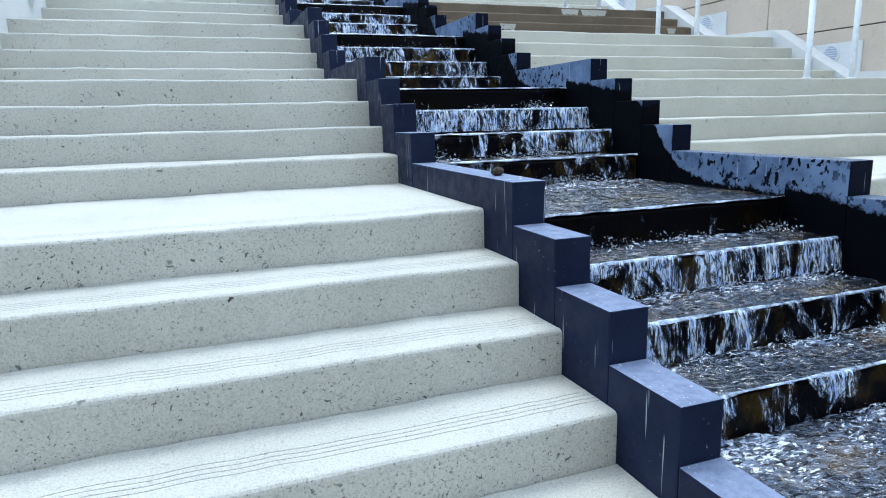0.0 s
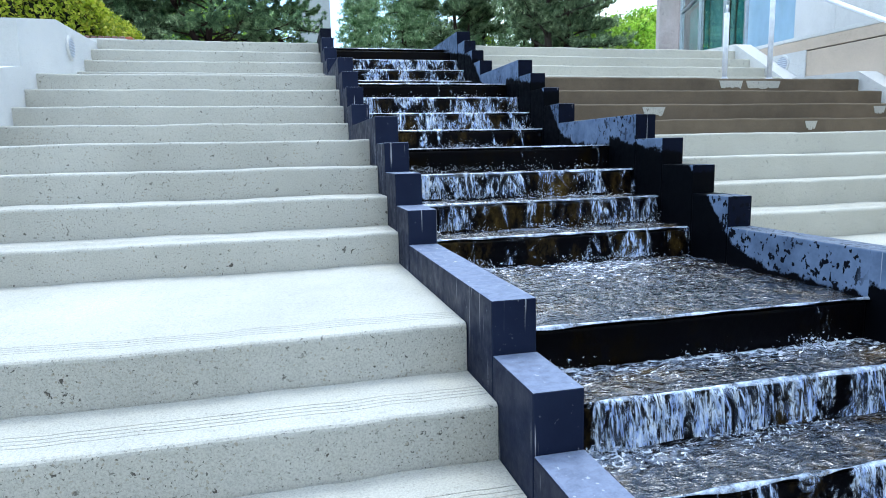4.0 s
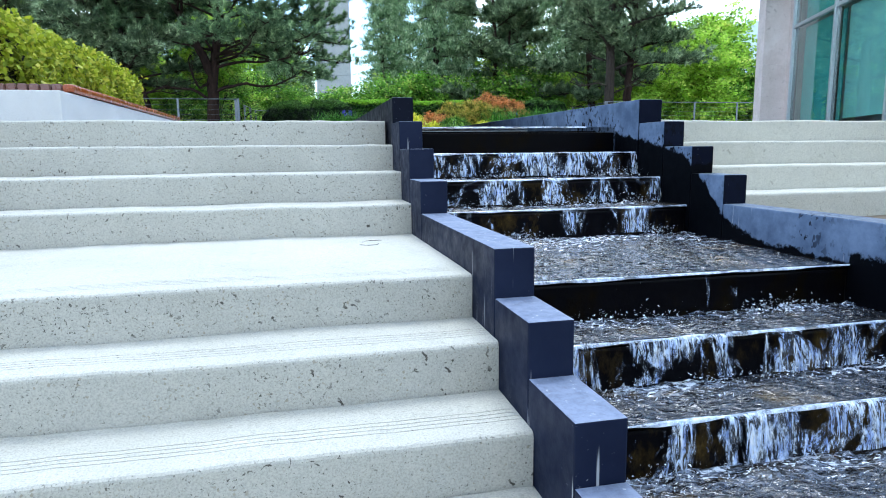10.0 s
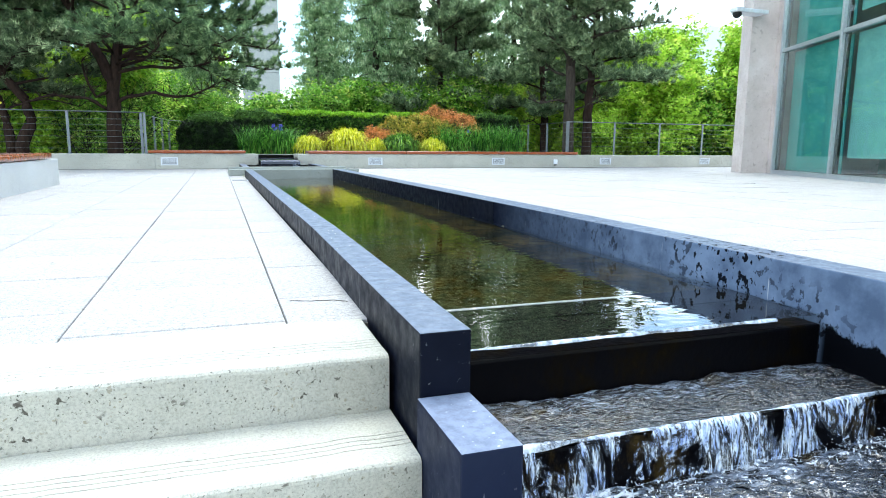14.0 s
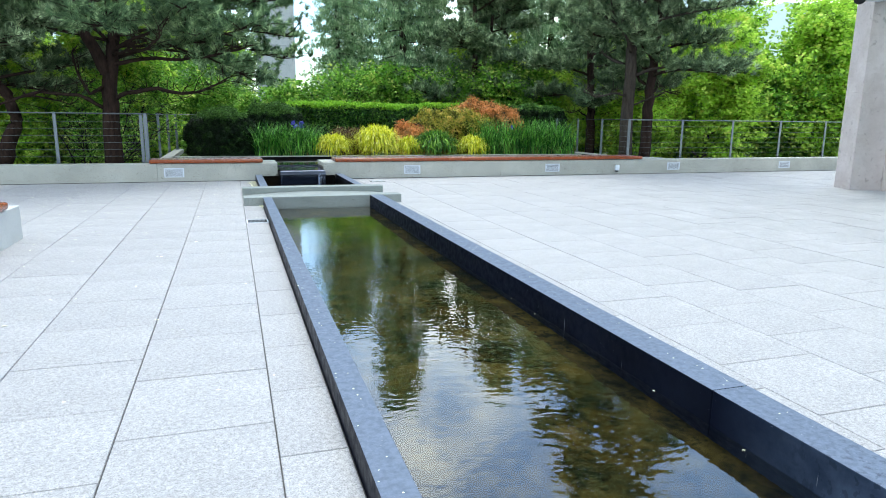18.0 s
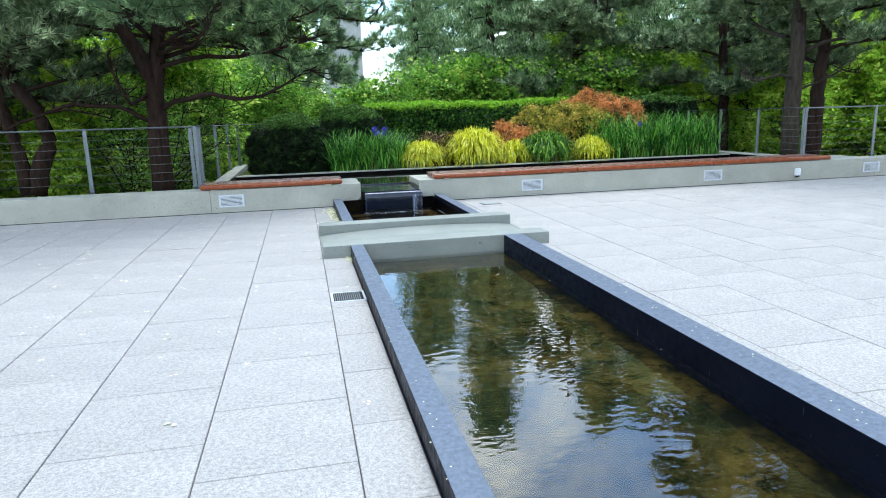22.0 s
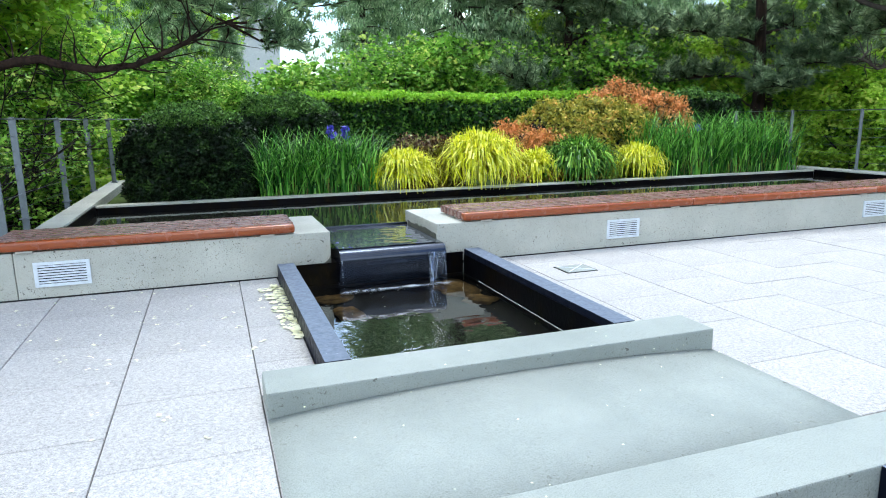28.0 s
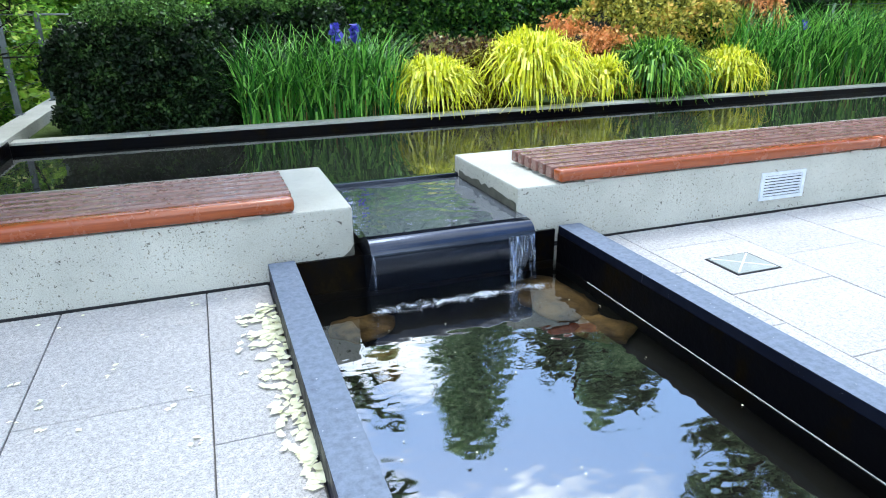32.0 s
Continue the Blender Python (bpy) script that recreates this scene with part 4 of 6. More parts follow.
def build_repairs():
    rp = thing("repair_patches", "pale mortar repairs on the brown-stained flight", "patch", kind="stuff")
    y, z = nosing(1)
    y1, z1 = nosing(1, 2)
    for yy, zz, x0, x1 in ((y, z, 5.75, 6.02), (y, z, 6.12, 6.55), (y1, z1, 4.33, 4.54), (y1, z1, 7.3, 7.42), (nosing(1, 3)[0], nosing(1, 3)[1], 6.05, 6.15)):
        r = np.random.default_rng(int(x0 * 10))
        n = 12
        lowe = [(x0 + (x1 - x0) * i / n, zz - 0.10 - r.uniform(0, 0.025)) for i in range(n + 1)]
        prof = [(x0 - 0.03, zz - 0.03), (x1 + 0.03, zz - 0.03)] + lowe[::-1]
        part("patch", prism(prof, yy - 0.003, yy + 0.03, "y"), MAT_STEP, rp)


build_repairs()
for k in (1, 2, 3, 4):
    build_handrail(k)


# ---- wire fence ----
def build_fence(pts, label, spacing=1.84):
    fe = thing("fence", label, "fence", group="wire fences on the terrace edge")
    z0, z1 = WALL_TOP, WALL_TOP + 1.09
    for n_, ((xa, ya), (xb, yb)) in enumerate(zip(pts, pts[1:])):
        n = max(1, round(math.dist((xa, ya), (xb, yb)) / spacing))
        for i in range(0 if n_ == 0 else 1, n + 1):
            x, y = xa + (xb - xa) * i / n, ya + (yb - ya) * i / n
            post = part("post", box((x - 0.034, y - 0.012, z0 - 0.3), (x + 0.034, y + 0.012, z1), 0.003, 1), MAT_STEEL, fe)
            part("base_plate", box((x - 0.05, y - 0.06, z0), (x + 0.05, y + 0.06, z0 + 0.01)), MAT_STEEL, post)
            part("rail_clip", box((x - 0.02, y - 0.02, z1 - 0.002), (x + 0.02, y + 0.02, z1 + 0.022), 0.004, 1), MAT_STEEL, post)
        part("top_rail", tube([(xa, ya, z1), (xb, yb, z1)], 0.015, 8), MAT_STEEL, fe, "", True)
        for w in range(6):
            z = z0 + 0.13 + w * 0.155
            part("wire", tube([(xa, ya, z), (xb, yb, z)], 0.0032, 5), MAT_STEEL, fe, "thin steel wire")


build_fence([(-15.8, 29.7), (-1.08, 29.7)], "grey steel post and wire fence behind the low wall")
build_fence([(-1.17, 29.75), (-1.20, 31.0), (-1.08, 32.6), (-0.84, 35.4), (1.2, 37.9), (12.1, 37.9)], "grey steel post and wire fence beside the planting bed", 1.4)
build_fence([(12.1, 30.05), (12.1, 37.7)], "grey steel post and wire fence beside the planting bed", 1.4)
build_fence([(11.85, 29.7), (24.8, 29.7)], "grey steel post and wire fence behind the low wall")


# ---- building ----
def build_building():
    bd = thing("building", "concrete and teal glass office building on the terrace", "building")
    bd.matrix_world = pose(13.95, 24.10, 0, 0, 0, -23)
    z8 = T + 8.0
    for k in range(4):
        part("column_lift", box((0, 0, T - 0.3 + 2.44 * k), (0.66, 0.7, T - 0.3 + 2.44 * k + 2.437), 0.004), MAT_COLUMN, bd, "pinkish board-marked concrete pour")
    part("jamb", box((0.663, -0.30, T - 0.3), (1.0, 0.7, z8), 0.012), MAT_COLUMN, bd, "concrete window jamb")
    fx, y, ymin, yglass = 0.70, -0.303, -15.0, -7.9
    part("upper_wall", box((fx - 0.03, ymin, z8 + 0.002), (fx + 8.0, 0.7, z8 + 2.0)), MAT_COLUMN, bd, "concrete upper wall")
    part("back_wall", box((fx + 3.0, ymin, T - 0.3), (fx + 3.2, 0.5, z8)), MAT_BLIND, bd, "dark interior wall")
    part("end_wall", box((1.003, 0.3, T - 0.3), (fx + 2.997, 0.5, z8)), MAT_COLUMN, bd)
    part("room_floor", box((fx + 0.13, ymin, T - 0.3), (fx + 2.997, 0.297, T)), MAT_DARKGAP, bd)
    part("sill", box((fx - 0.06, ymin, T - 0.3), (fx + 0.12, y, T + 0.10), 0.006), MAT_MULLION, bd)
    i = 0
    while y > yglass + 0.1:
        w = min(2.85, y - yglass)
        part("mullion", box((fx - 0.07, y - 0.09, T + 0.102), (fx + 0.09, y, z8), 0.006), MAT_MULLION, bd)
        part("mullion_gasket", box((fx + 0.012, y - 0.15, T + 0.102), (fx + 0.10, y - 0.092, z8)), MAT_DARKGAP, bd, "black rubber gasket")
        for zz in (T + 3.05, T + 5.6):
            part("transom", box((fx - 0.05, y - w, zz), (fx + 0.08, y - 0.092, zz + 0.09), 0.006), MAT_MULLION, bd)
        for z0, z1 in ((T + 0.102, T + 3.048), (T + 3.142, T + 5.598), (T + 5.692, z8)):
            g = part("pane", box((fx, y - w, z0), (fx + 0.010, y - 0.092, z1)), MAT_GLASS, bd)
            g.visible_shadow = False
            lift = 0.0 if i % 2 == 0 else 0.35
            part("blind", box((fx + 0.25, y - w + 0.03, z0 + lift), (fx + 0.27, y - 0.16, z1)), MAT_BLIND if i % 2 == 0 else MAT_PALE_BLIND, bd, "teal roller blind")
        y -= w
        i += 1
    part("mullion", box((fx - 0.07, yglass - 0.12, T + 0.102), (fx + 0.09, yglass - 0.002, z8), 0.006), MAT_MULLION, bd)
    for k in range(2):
        y0, y1 = yglass - 0.122 - 1.55 * (k + 1), yglass - 0.126 - 1.55 * k
        for z0, z1 in ((T + 0.102, T + 3.048), (T + 3.055, z8)):
            part("spandrel", box((fx, y0, z0), (fx + 0.03, y1, z1), 0.004, 1), MAT_SPANDREL, bd, "pale blue glass panel")
    y = yglass - 3.226
    while y > ymin + 0.2:
        y0 = max(ymin, y - 1.8)
        for z0, z1 in ((T + 0.102, T + 2.5), (T + 2.512, T + 5.2), (T + 5.212, z8)):
            part("wall_panel", box((fx - 0.05, y0 + 0.006, z0), (fx + 0.12, y - 0.006, z1), 0.006, 1), MAT_CHEEK, bd, "pale grey wall panel")
        y = y0
    sc = thing("security_camera", "white dome security camera on the concrete column", "camera", at=(13.1, 23.75, T + 3.95))
    b = bmesh.new()
    bmesh.ops.create_uvsphere(b, u_segments=16, v_segments=10, radius=0.11, matrix=Matrix.Translation((0.02, 0, 0)))
    part("dome", b, MAT_DARKGAP, sc, "dark dome", True)
    part("housing", box((-0.12, -0.13, 0.04), (0.16, 0.13, 0.16), 0.04, 3), MAT_WHITE_PAINT, sc, "", True)
    part("arm", box((0.15, -0.07, 0.05), (0.95, 0.38, 0.15), 0.02, 2), MAT_WHITE_PAINT, sc, "white mounting arm")


build_building()


def build_far_side():
    # added behind the camera, never seen: cuts sky light on risers and wet stone
    w = thing("unseen_wall_south", "plain grey wall out of view, added to block the low southern sky", "wall", kind="structure")
    part("wall_body", box((-45, -16, -2), (45, -15, 9.5)), MAT_WALL, w)
    # a second added wall, also out of view, closing the west side
    w = thing("unseen_wall_west", "plain grey wall out of view, added beside the lower plaza", "wall", kind="structure")
    part("wall_body", box((-22, -14.9, -2), (-21, 10, 8.5)), MAT_WALL, w)


build_far_side()


def build_tower():
    tw = thing("tower", "tall pale grey concrete tower beyond the trees", "tower")
    for k in range(8):
        part("tower_block", box((4.4, 100, -4 + 6 * k), (9.0, 104, 2 + 6 * k - 0.03), 0.03), MAT_TOWER, tw)


build_tower()


def build_ridge():
    m = Mat("hazy_ridge")
    m.colour(m.ramp(m.noise(0.02, 4), (0.3, (0.62, 0.74, 0.86)), (0.7, (0.70, 0.80, 0.90)))).set(Roughness=1.0, Specular_IOR_Level=0.0)
    n = 40
    top = [(240 + 8 * i, 30 + 62 * min(1.0, i / 7) ** 0.7 + 10 * noise.noise(Vector((i * 0.31, 2, 0)))) for i in range(n)]
    ob = new("backdrop_ridge", bm_mesh("backdrop_ridge", prism([(240, -20)] + top + [(240 + 8 * n, -20)], 420, 460, "y"), m.m))
    tagged(ob, "pale blue hazy mountain ridge in the distance", "mountain", kind="structure")


build_ridge()


def build_terrace_edges():
    for name, lo, hi in (("terrace_edge_west", (-16.0, TOP + 0.385, T - 1.3), (STAIR_L - 0.353, TOP + 0.405, T - 0.01)), ("terrace_edge_east", (8.46, TOP + 0.385, T - 1.3), (26.0, TOP + 0.405, T - 0.01))):
        w = thing(name, "plain pale concrete face of the terrace edge", "wall", kind="structure")
        part("wall_face", box(lo, hi), MAT_CHEEK, w)


build_terrace_edges()


# ---- plants ----
def scatter_leaves(centres, spread, per, size, r, flat=0.0, shape=1.6):
    """Loose rhombic leaves round each centre; returns corners."""
    n = len(centres) * per
    c = np.repeat(np.asarray(centres), per, 0) + r.normal(0, 1, (n, 3)) * spread
    u = r.normal(0, 1, (n, 3))
    u[:, 2] *= 1 - flat
    u /= np.linalg.norm(u, axis=1)[:, None]
    v = np.cross(u, r.normal(0, 1, (n, 3)))
    v /= np.linalg.norm(v, axis=1)[:, None]
    s = size * r.uniform(0.6, 1.3, (n, 1))
    a, b = u * s * shape * 0.5, v * s * 0.5
    return np.stack([c - a, c + b - 0.15 * a, c + a, c - b - 0.15 * a], 1).reshape(-1, 3)


def needle_tufts(centres, dirs, per, length, width, r):
    """Brushes of needles fanning out from each shoot."""
    n = len(centres) * per
    d0 = np.asarray(dirs, float)
    d0 = d0 / np.linalg.norm(d0, axis=1)[:, None]
    back = np.repeat(r.uniform(-0.10, 0.02, (len(centres), 1)), per, 0) + r.uniform(-0.05, 0.05, (n, 1))
    axis = np.repeat(d0, per, 0)
    c = np.repeat(np.asarray(centres), per, 0) + axis * back
    d = axis * 0.75 + r.normal(0, 0.50, (n, 3))
    d /= np.linalg.norm(d, axis=1)[:, None]
    side = np.cross(d, r.normal(0, 1, (n, 3)))
    side /= np.linalg.norm(side, axis=1)[:, None]
    ln = length * r.uniform(0.7, 1.15, (n, 1))
    return np.stack([c - side * width / 2, c + side * width / 2, c + d * ln], 1).reshape(-1, 3)


def limb(p, d, length, r0, r, droop=0.0, wander=0.25, steps=7):
    pts, rad = [np.array(p, float)], [r0]
    d = np.array(d, float)
    d /= np.linalg.norm(d)
    for i in range(steps):
        d = d + r.normal(0, wander, 3) * (0.6, 0.6, 0.5)
        d[2] -= droop
        d /= np.linalg.norm(d)
        pts.append(pts[-1] + d * length / steps)
        rad.append(r0 * (1 - 0.85 * (i + 1) / steps))
    return pts, rad


def along(pts, f):
    j = min(f * (len(pts) - 1), len(pts) - 1.001)
    i = int(j)
    return np.array(pts[i], float) + (np.array(pts[i + 1], float) - np.array(pts[i], float)) * (j - i)


def smooth_path(pts, r, n=3, jitter=0.012):
    pts = [np.array(p, float) for p in pts]
    fine = [pts[i] + (pts[i + 1] - pts[i]) * f / n + (r.normal(0, jitter, 3) if f else 0) for i in range(len(pts) - 1) for f in range(n)]
    return fine + [pts[-1]]


def make_pine(seed, stems, first, spread, boughs, mat, needles=22, width=0.016, length=0.15, bare=(), mat_wood=None, extra=(), tufts=3):
    """Stems given as (radius, points); boughs with side twigs that end in brushes of needles; bare low limbs."""
    r = np.random.default_rng(seed)
    wood = bmesh.new()
    tips, dirs = [], []
    lines = []
    for rad, pts in stems:
        fine = smooth_path(pts, r, 3, 0.02)
        lines.append(fine)
        tube(fine, [max(0.03, rad * (1.12 - 0.85 * i / len(fine))) for i in range(len(fine))], 10, wood)
    for i in range(boughs + len(extra)):
        line = lines[i % len(lines)]
        f = first + (0.99 - first) * min(1.0, (i + 0.5) / boughs) ** 0.85
        p = along(line, f)
        az = i * 2.4 + r.normal(0, 0.4)
        ln = spread * (1.0 - 0.6 * max(0, (f - first) / (1 - first)) ** 1.3) * r.uniform(0.7, 1.1)
        pts, rr = limb(p, (math.cos(az), math.sin(az), 0.28), ln, 0.065 * (1.15 - 0.8 * f), r, 0.012, 0.16, 9)
        if i >= boughs:
            pts = smooth_path(extra[i - boughs], r, 3, 0.03)
            pts = [along(pts, k / 9) for k in range(10)]
            rr = [0.05 * (1 - 0.08 * k) for k in range(10)]
        tube(pts, [max(x, 0.010) for x in rr], 6, wood)
        for k in range(4 if i >= boughs else 3, 10):
            for _ in range(5):
                sd = np.array((r.normal(), r.normal(), abs(r.normal()) * 0.3 + 0.1)) + 0.7 * (pts[k] - pts[k - 1]) / np.linalg.norm(pts[k] - pts[k - 1])
                q, qr = limb(pts[k], sd, r.uniform(0.45, 0.95) * (0.6 + 0.13 * spread), 0.016, r, -0.02, 0.22, 6)
                tube(q, [max(x, 0.005) for x in qr], 4, wood)
                for m in range(2, 7):
                    v = q[m] - q[m - 1]
                    for _ in range(tufts):
                        tips.append(q[m] + r.normal(0, 0.04, 3) + (0, 0, 0.03))
                        dirs.append(v / np.linalg.norm(v) * 0.8 + r.normal(0, 0.35, 3) + (0, 0, 0.55))
    for rad, pts, twigs in bare:
        fine = smooth_path(pts, r, 3)
        tube(fine, [max(0.012, rad * (1 - 0.72 * i / len(fine))) for i in range(len(fine))], 8, wood)
        for p in fine[3:]:
            for _ in range(twigs):
                q, qr = limb(p, (r.normal() * 0.7 + 0.2, r.normal() * 0.7, r.uniform(-0.25, 1.0)), r.uniform(0.25, 0.85), 0.013, r, -0.02, 0.38, 6)
                tube(q, [max(x, 0.0035) for x in qr], 4, wood)
    crown = needle_tufts(tips, dirs, needles, length, width, r)
    return bm_mesh("trunk", wood, mat_wood or MAT_BARK, True), fast_mesh("crown", crown, 3, mat)


def make_cedar(seed, height, spread):
    r = np.random.default_rng(seed)
    wood = bmesh.new()
    trunk, rad = limb((0, 0, 0), (0, 0, 1), height, 0.24, r, 0, 0.02, 10)
    tube(trunk, [max(x, 0.03) for x in rad], 8, wood)
    c = []
    n = 96
    for i in range(n):
        f = 0.06 + 0.92 * i / n
        p = trunk[int(f * 10)] * (1 - (f * 10 % 1)) + trunk[min(10, int(f * 10) + 1)] * (f * 10 % 1)
        az = i * 2.4
        ln = spread * (1.05 - f) ** 0.8 * r.uniform(0.75, 1.15)
        pts, rr = limb(p, (math.cos(az), math.sin(az), 0.15), ln, 0.035, r, 0.10, 0.08, 6)
        tube(pts, [max(x, 0.006) for x in rr], 5, wood)
        for k in range(2, 7):
            for _ in range(5):
                c.append(pts[k] + r.normal(0, 0.26, 3) * (1, 1, 0.5) + (0, 0, -0.10))
    # hanging sprays: strips that droop from each centre
    c = np.asarray(c)
    per = 26
    m = len(c) * per
    base = np.repeat(c, per, 0) + r.normal(0, 1, (m, 3)) * (0.10, 0.10, 0.06)
    d = r.normal(0, 0.45, (m, 3)) + (0, 0, -1.0)
    d /= np.linalg.norm(d, axis=1)[:, None]
    side = np.cross(d, r.normal(0, 1, (m, 3)))
    side /= np.linalg.norm(side, axis=1)[:, None]
    ln = r.uniform(0.10, 0.30, (m, 1))
    w = 0.020
    leaves = np.stack([base, base + d * ln * 0.5 + side * w, base + d * ln, base + d * ln * 0.5 - side * w], 1).reshape(-1, 3)
    return bm_mesh("trunk", wood, MAT_BARK_GREY, True), fast_mesh("crown", leaves, 4, MAT_CEDAR)


def make_broadleaf(seed, height, spread, leaf, mat, clumps=420, per=40):
    r = np.random.default_rng(seed)
    wood = bmesh.new()
    trunk, rad = limb((0, 0, 0), (0.08, 0, 1), height * 0.8, 0.12, r, 0, 0.07, 10)
    tube(trunk, [max(x, 0.02) for x in rad], 7, wood)
    tips = []
    for i in range(26):
        f = 0.12 + 0.85 * i / 26
        p = trunk[int(f * 10)]
        az = i * 2.4 + r.normal(0, 0.3)
        ln = spread * (1.1 - 0.6 * f) * r.uniform(0.6, 1.1)
        pts, rr = limb(p, (math.cos(az), math.sin(az), 0.5), ln, 0.04, r, 0.0, 0.2, 7)
        tube(pts, [max(x, 0.005) for x in rr], 5, wood)
        tips += pts[2:]
    tips = np.array(tips)
    c = tips[r.integers(0, len(tips), clumps)] + r.normal(0, 0.30, (clumps, 3))
    leaves = scatter_leaves(c, (0.19, 0.19, 0.09), per, leaf, r, 0.55)
    return bm_mesh("trunk", wood, MAT_BARK_GREY, True), fast_mesh("crown", leaves, 4, mat)


def plant_tree(meshes, x, y, turn, scale, label, group, z=None):
    t = thing("tree", label, "tree", group=group)
    t.matrix_world = pose(x, y, ground_height(x, y) - 0.05 if z is None else z, 0, 0, turn) @ Matrix.Scale(scale, 4)
    child("trunk", meshes[0], t)
    child("crown", meshes[1], t)


PINE_A = make_pine(11, [(0.20, [(0, 0, 0), (0.02, 0.0, 1.2), (0.08, 0, 2.2), (0.18, 0.05, 2.9), (0.42, 0.1, 4.2), (0.3, 0.1, 6.2), (0.3, 0, 8.6)]),
                        (0.15, [(0.08, 0, 2.1), (-0.12, -0.1, 2.65), (-0.42, -0.15, 3.3), (-1.0, -0.2, 4.4), (-1.4, -0.1, 6.2), (-1.5, 0, 8.0)])],
                   0.42, 4.5, 36, MAT_PINE, 36, 0.018, 0.16, tufts=2,
                   extra=([(0.2, 0, 2.9), (1.2, -0.2, 3.1), (2.4, -0.4, 2.7), (3.5, -0.5, 2.15)], [(0.3, 0, 3.5), (1.6, -0.2, 3.6), (3.0, -0.3, 3.4), (4.3, -0.4, 3.3)], [(0.4, 0, 4.2), (1.5, 0.3, 4.4), (2.8, 0.5, 4.2), (4.0, 0.6, 4.3)],
                          [(0.3, 0, 3.2), (1.2, -0.8, 3.3), (2.2, -1.6, 3.1), (3.2, -2.2, 3.2)], [(0.1, 0, 3.0), (0.0, -1.2, 3.2), (0.3, -2.4, 3.1), (0.6, -3.2, 3.2)]),
                   bare=((0.060, [(0.05, 0, 1.60), (0.45, -0.15, 1.80), (1.2, -0.4, 1.92), (1.75, -0.6, 1.80), (2.15, -0.7, 1.84), (2.55, -0.7, 2.02), (2.85, -0.6, 2.20)], 3),
                         (0.055, [(0.1, 0, 2.45), (0.9, -0.3, 2.62), (1.8, -0.7, 2.60), (2.6, -1.0, 2.72), (3.3, -1.2, 2.9)], 5),
                         (0.050, [(0.0, 0, 2.0), (-0.35, -0.3, 1.75), (-0.55, -0.4, 2.2), (-0.62, -0.5, 2.7)], 4),
                         (0.050, [(0.0, 0, 1.35), (-0.6, -0.2, 1.72), (-1.4, -0.4, 1.78), (-2.3, -0.5, 1.45), (-2.9, -0.6, 1.2)], 3),
                         (0.045, [(0.15, 0, 2.7), (0.6, -0.9, 2.75), (1.1, -1.8, 2.7), (1.5, -2.6, 2.9)], 6),
                         (0.045, [(0.2, 0, 2.9), (1.0, 0.3, 3.0), (2.0, 0.5, 2.85), (3.0, 0.6, 3.0)], 6)))
PINE_B = make_pine(23, [(0.17, [(0.05, 0, 0), (0.25, 0, 0.7), (0.42, 0, 1.1), (0.30, 0, 1.7), (-0.15, 0, 2.3), (-0.3, 0, 4.2), (-0.2, 0, 6.0), (0, 0, 8.6)]),
                        (0.13, [(-0.12, 0, 0), (-0.18, 0, 0.9), (-0.35, 0.05, 1.7), (-0.42, 0.05, 2.4), (-0.9, 0.1, 4.0), (-1.1, 0.1, 6.4)])], 0.50, 3.0, 24, MAT_PINE_GREY, 34, 0.024, 0.19, tufts=1,
                   bare=((0.03, [(0.3, 0, 1.6), (0.9, -0.2, 1.7), (1.7, -0.3, 1.5)], 3),))
PINE_C = make_pine(31, [(0.19, [(0, 0, 0), (0, 0.02, 2.0), (0.03, 0, 4.0), (0.05, 0, 6.0), (0.1, 0, 9.5), (0.0, 0, 12.2)])], 0.235, 3.2, 30, MAT_PINE_GREY, 34, 0.024, 0.19, tufts=1,
                   bare=((0.04, [(0, 0, 2.0), (-0.6, -0.2, 2.1), (-1.4, -0.4, 1.95), (-1.9, -0.5, 2.1)], 3), (0.03, [(0, 0, 1.7), (0.5, -0.2, 1.9), (1.1, -0.3, 2.3)], 3)), mat_wood=MAT_BARK_GREY)
PINE_D = make_pine(37, [(0.17, [(0, 0, 0), (0.05, 0.02, 1.4), (0.02, 0, 2.2), (0.2, 0, 3.6), (0.3, 0, 6.0), (0.2, 0, 9.0), (0.3, 0, 12.4)])], 0.29, 2.6, 26, MAT_PINE_GREY, 34, 0.024, 0.19, tufts=1,
                   bare=((0.03, [(0, 0, 1.9), (0.5, -0.2, 2.2), (0.9, -0.3, 2.1)], 3),))
CEDAR_A = make_cedar(5, 15.5, 3.5)
CEDAR_B = make_cedar(9, 14.0, 3.0)


def make_bare_shrub(seed, height):
    r = np.random.default_rng(seed)
    wood = bmesh.new()
    tips = []
    for i in range(9):
        az = i * 2.4
        pts, rad = limb((0.1 * math.cos(az), 0.1 * math.sin(az), 0), (0.5 * math.cos(az), 0.5 * math.sin(az), 1), height * r.uniform(0.6, 1.0), 0.035, r, 0.0, 0.16, 9)
        tube(pts, [max(x, 0.006) for x in rad], 5, wood)
        for k in range(2, 10):
            for _ in range(4):
                q, qr = limb(pts[k], (r.normal(), r.normal(), r.uniform(-0.2, 0.8)), r.uniform(0.4, 1.1), 0.012, r, 0.0, 0.35, 6)
                tube(q, [max(x, 0.003) for x in qr], 4, wood)
                tips += q[3:]
    tips = np.array(tips)
    c = tips[r.integers(0, len(tips), 500)]
    return bm_mesh("trunk", wood, MAT_BARK_DARK, True), fast_mesh("crown", scatter_leaves(c, 0.08, 9, 0.04, r), 4, MAT_UNDER)


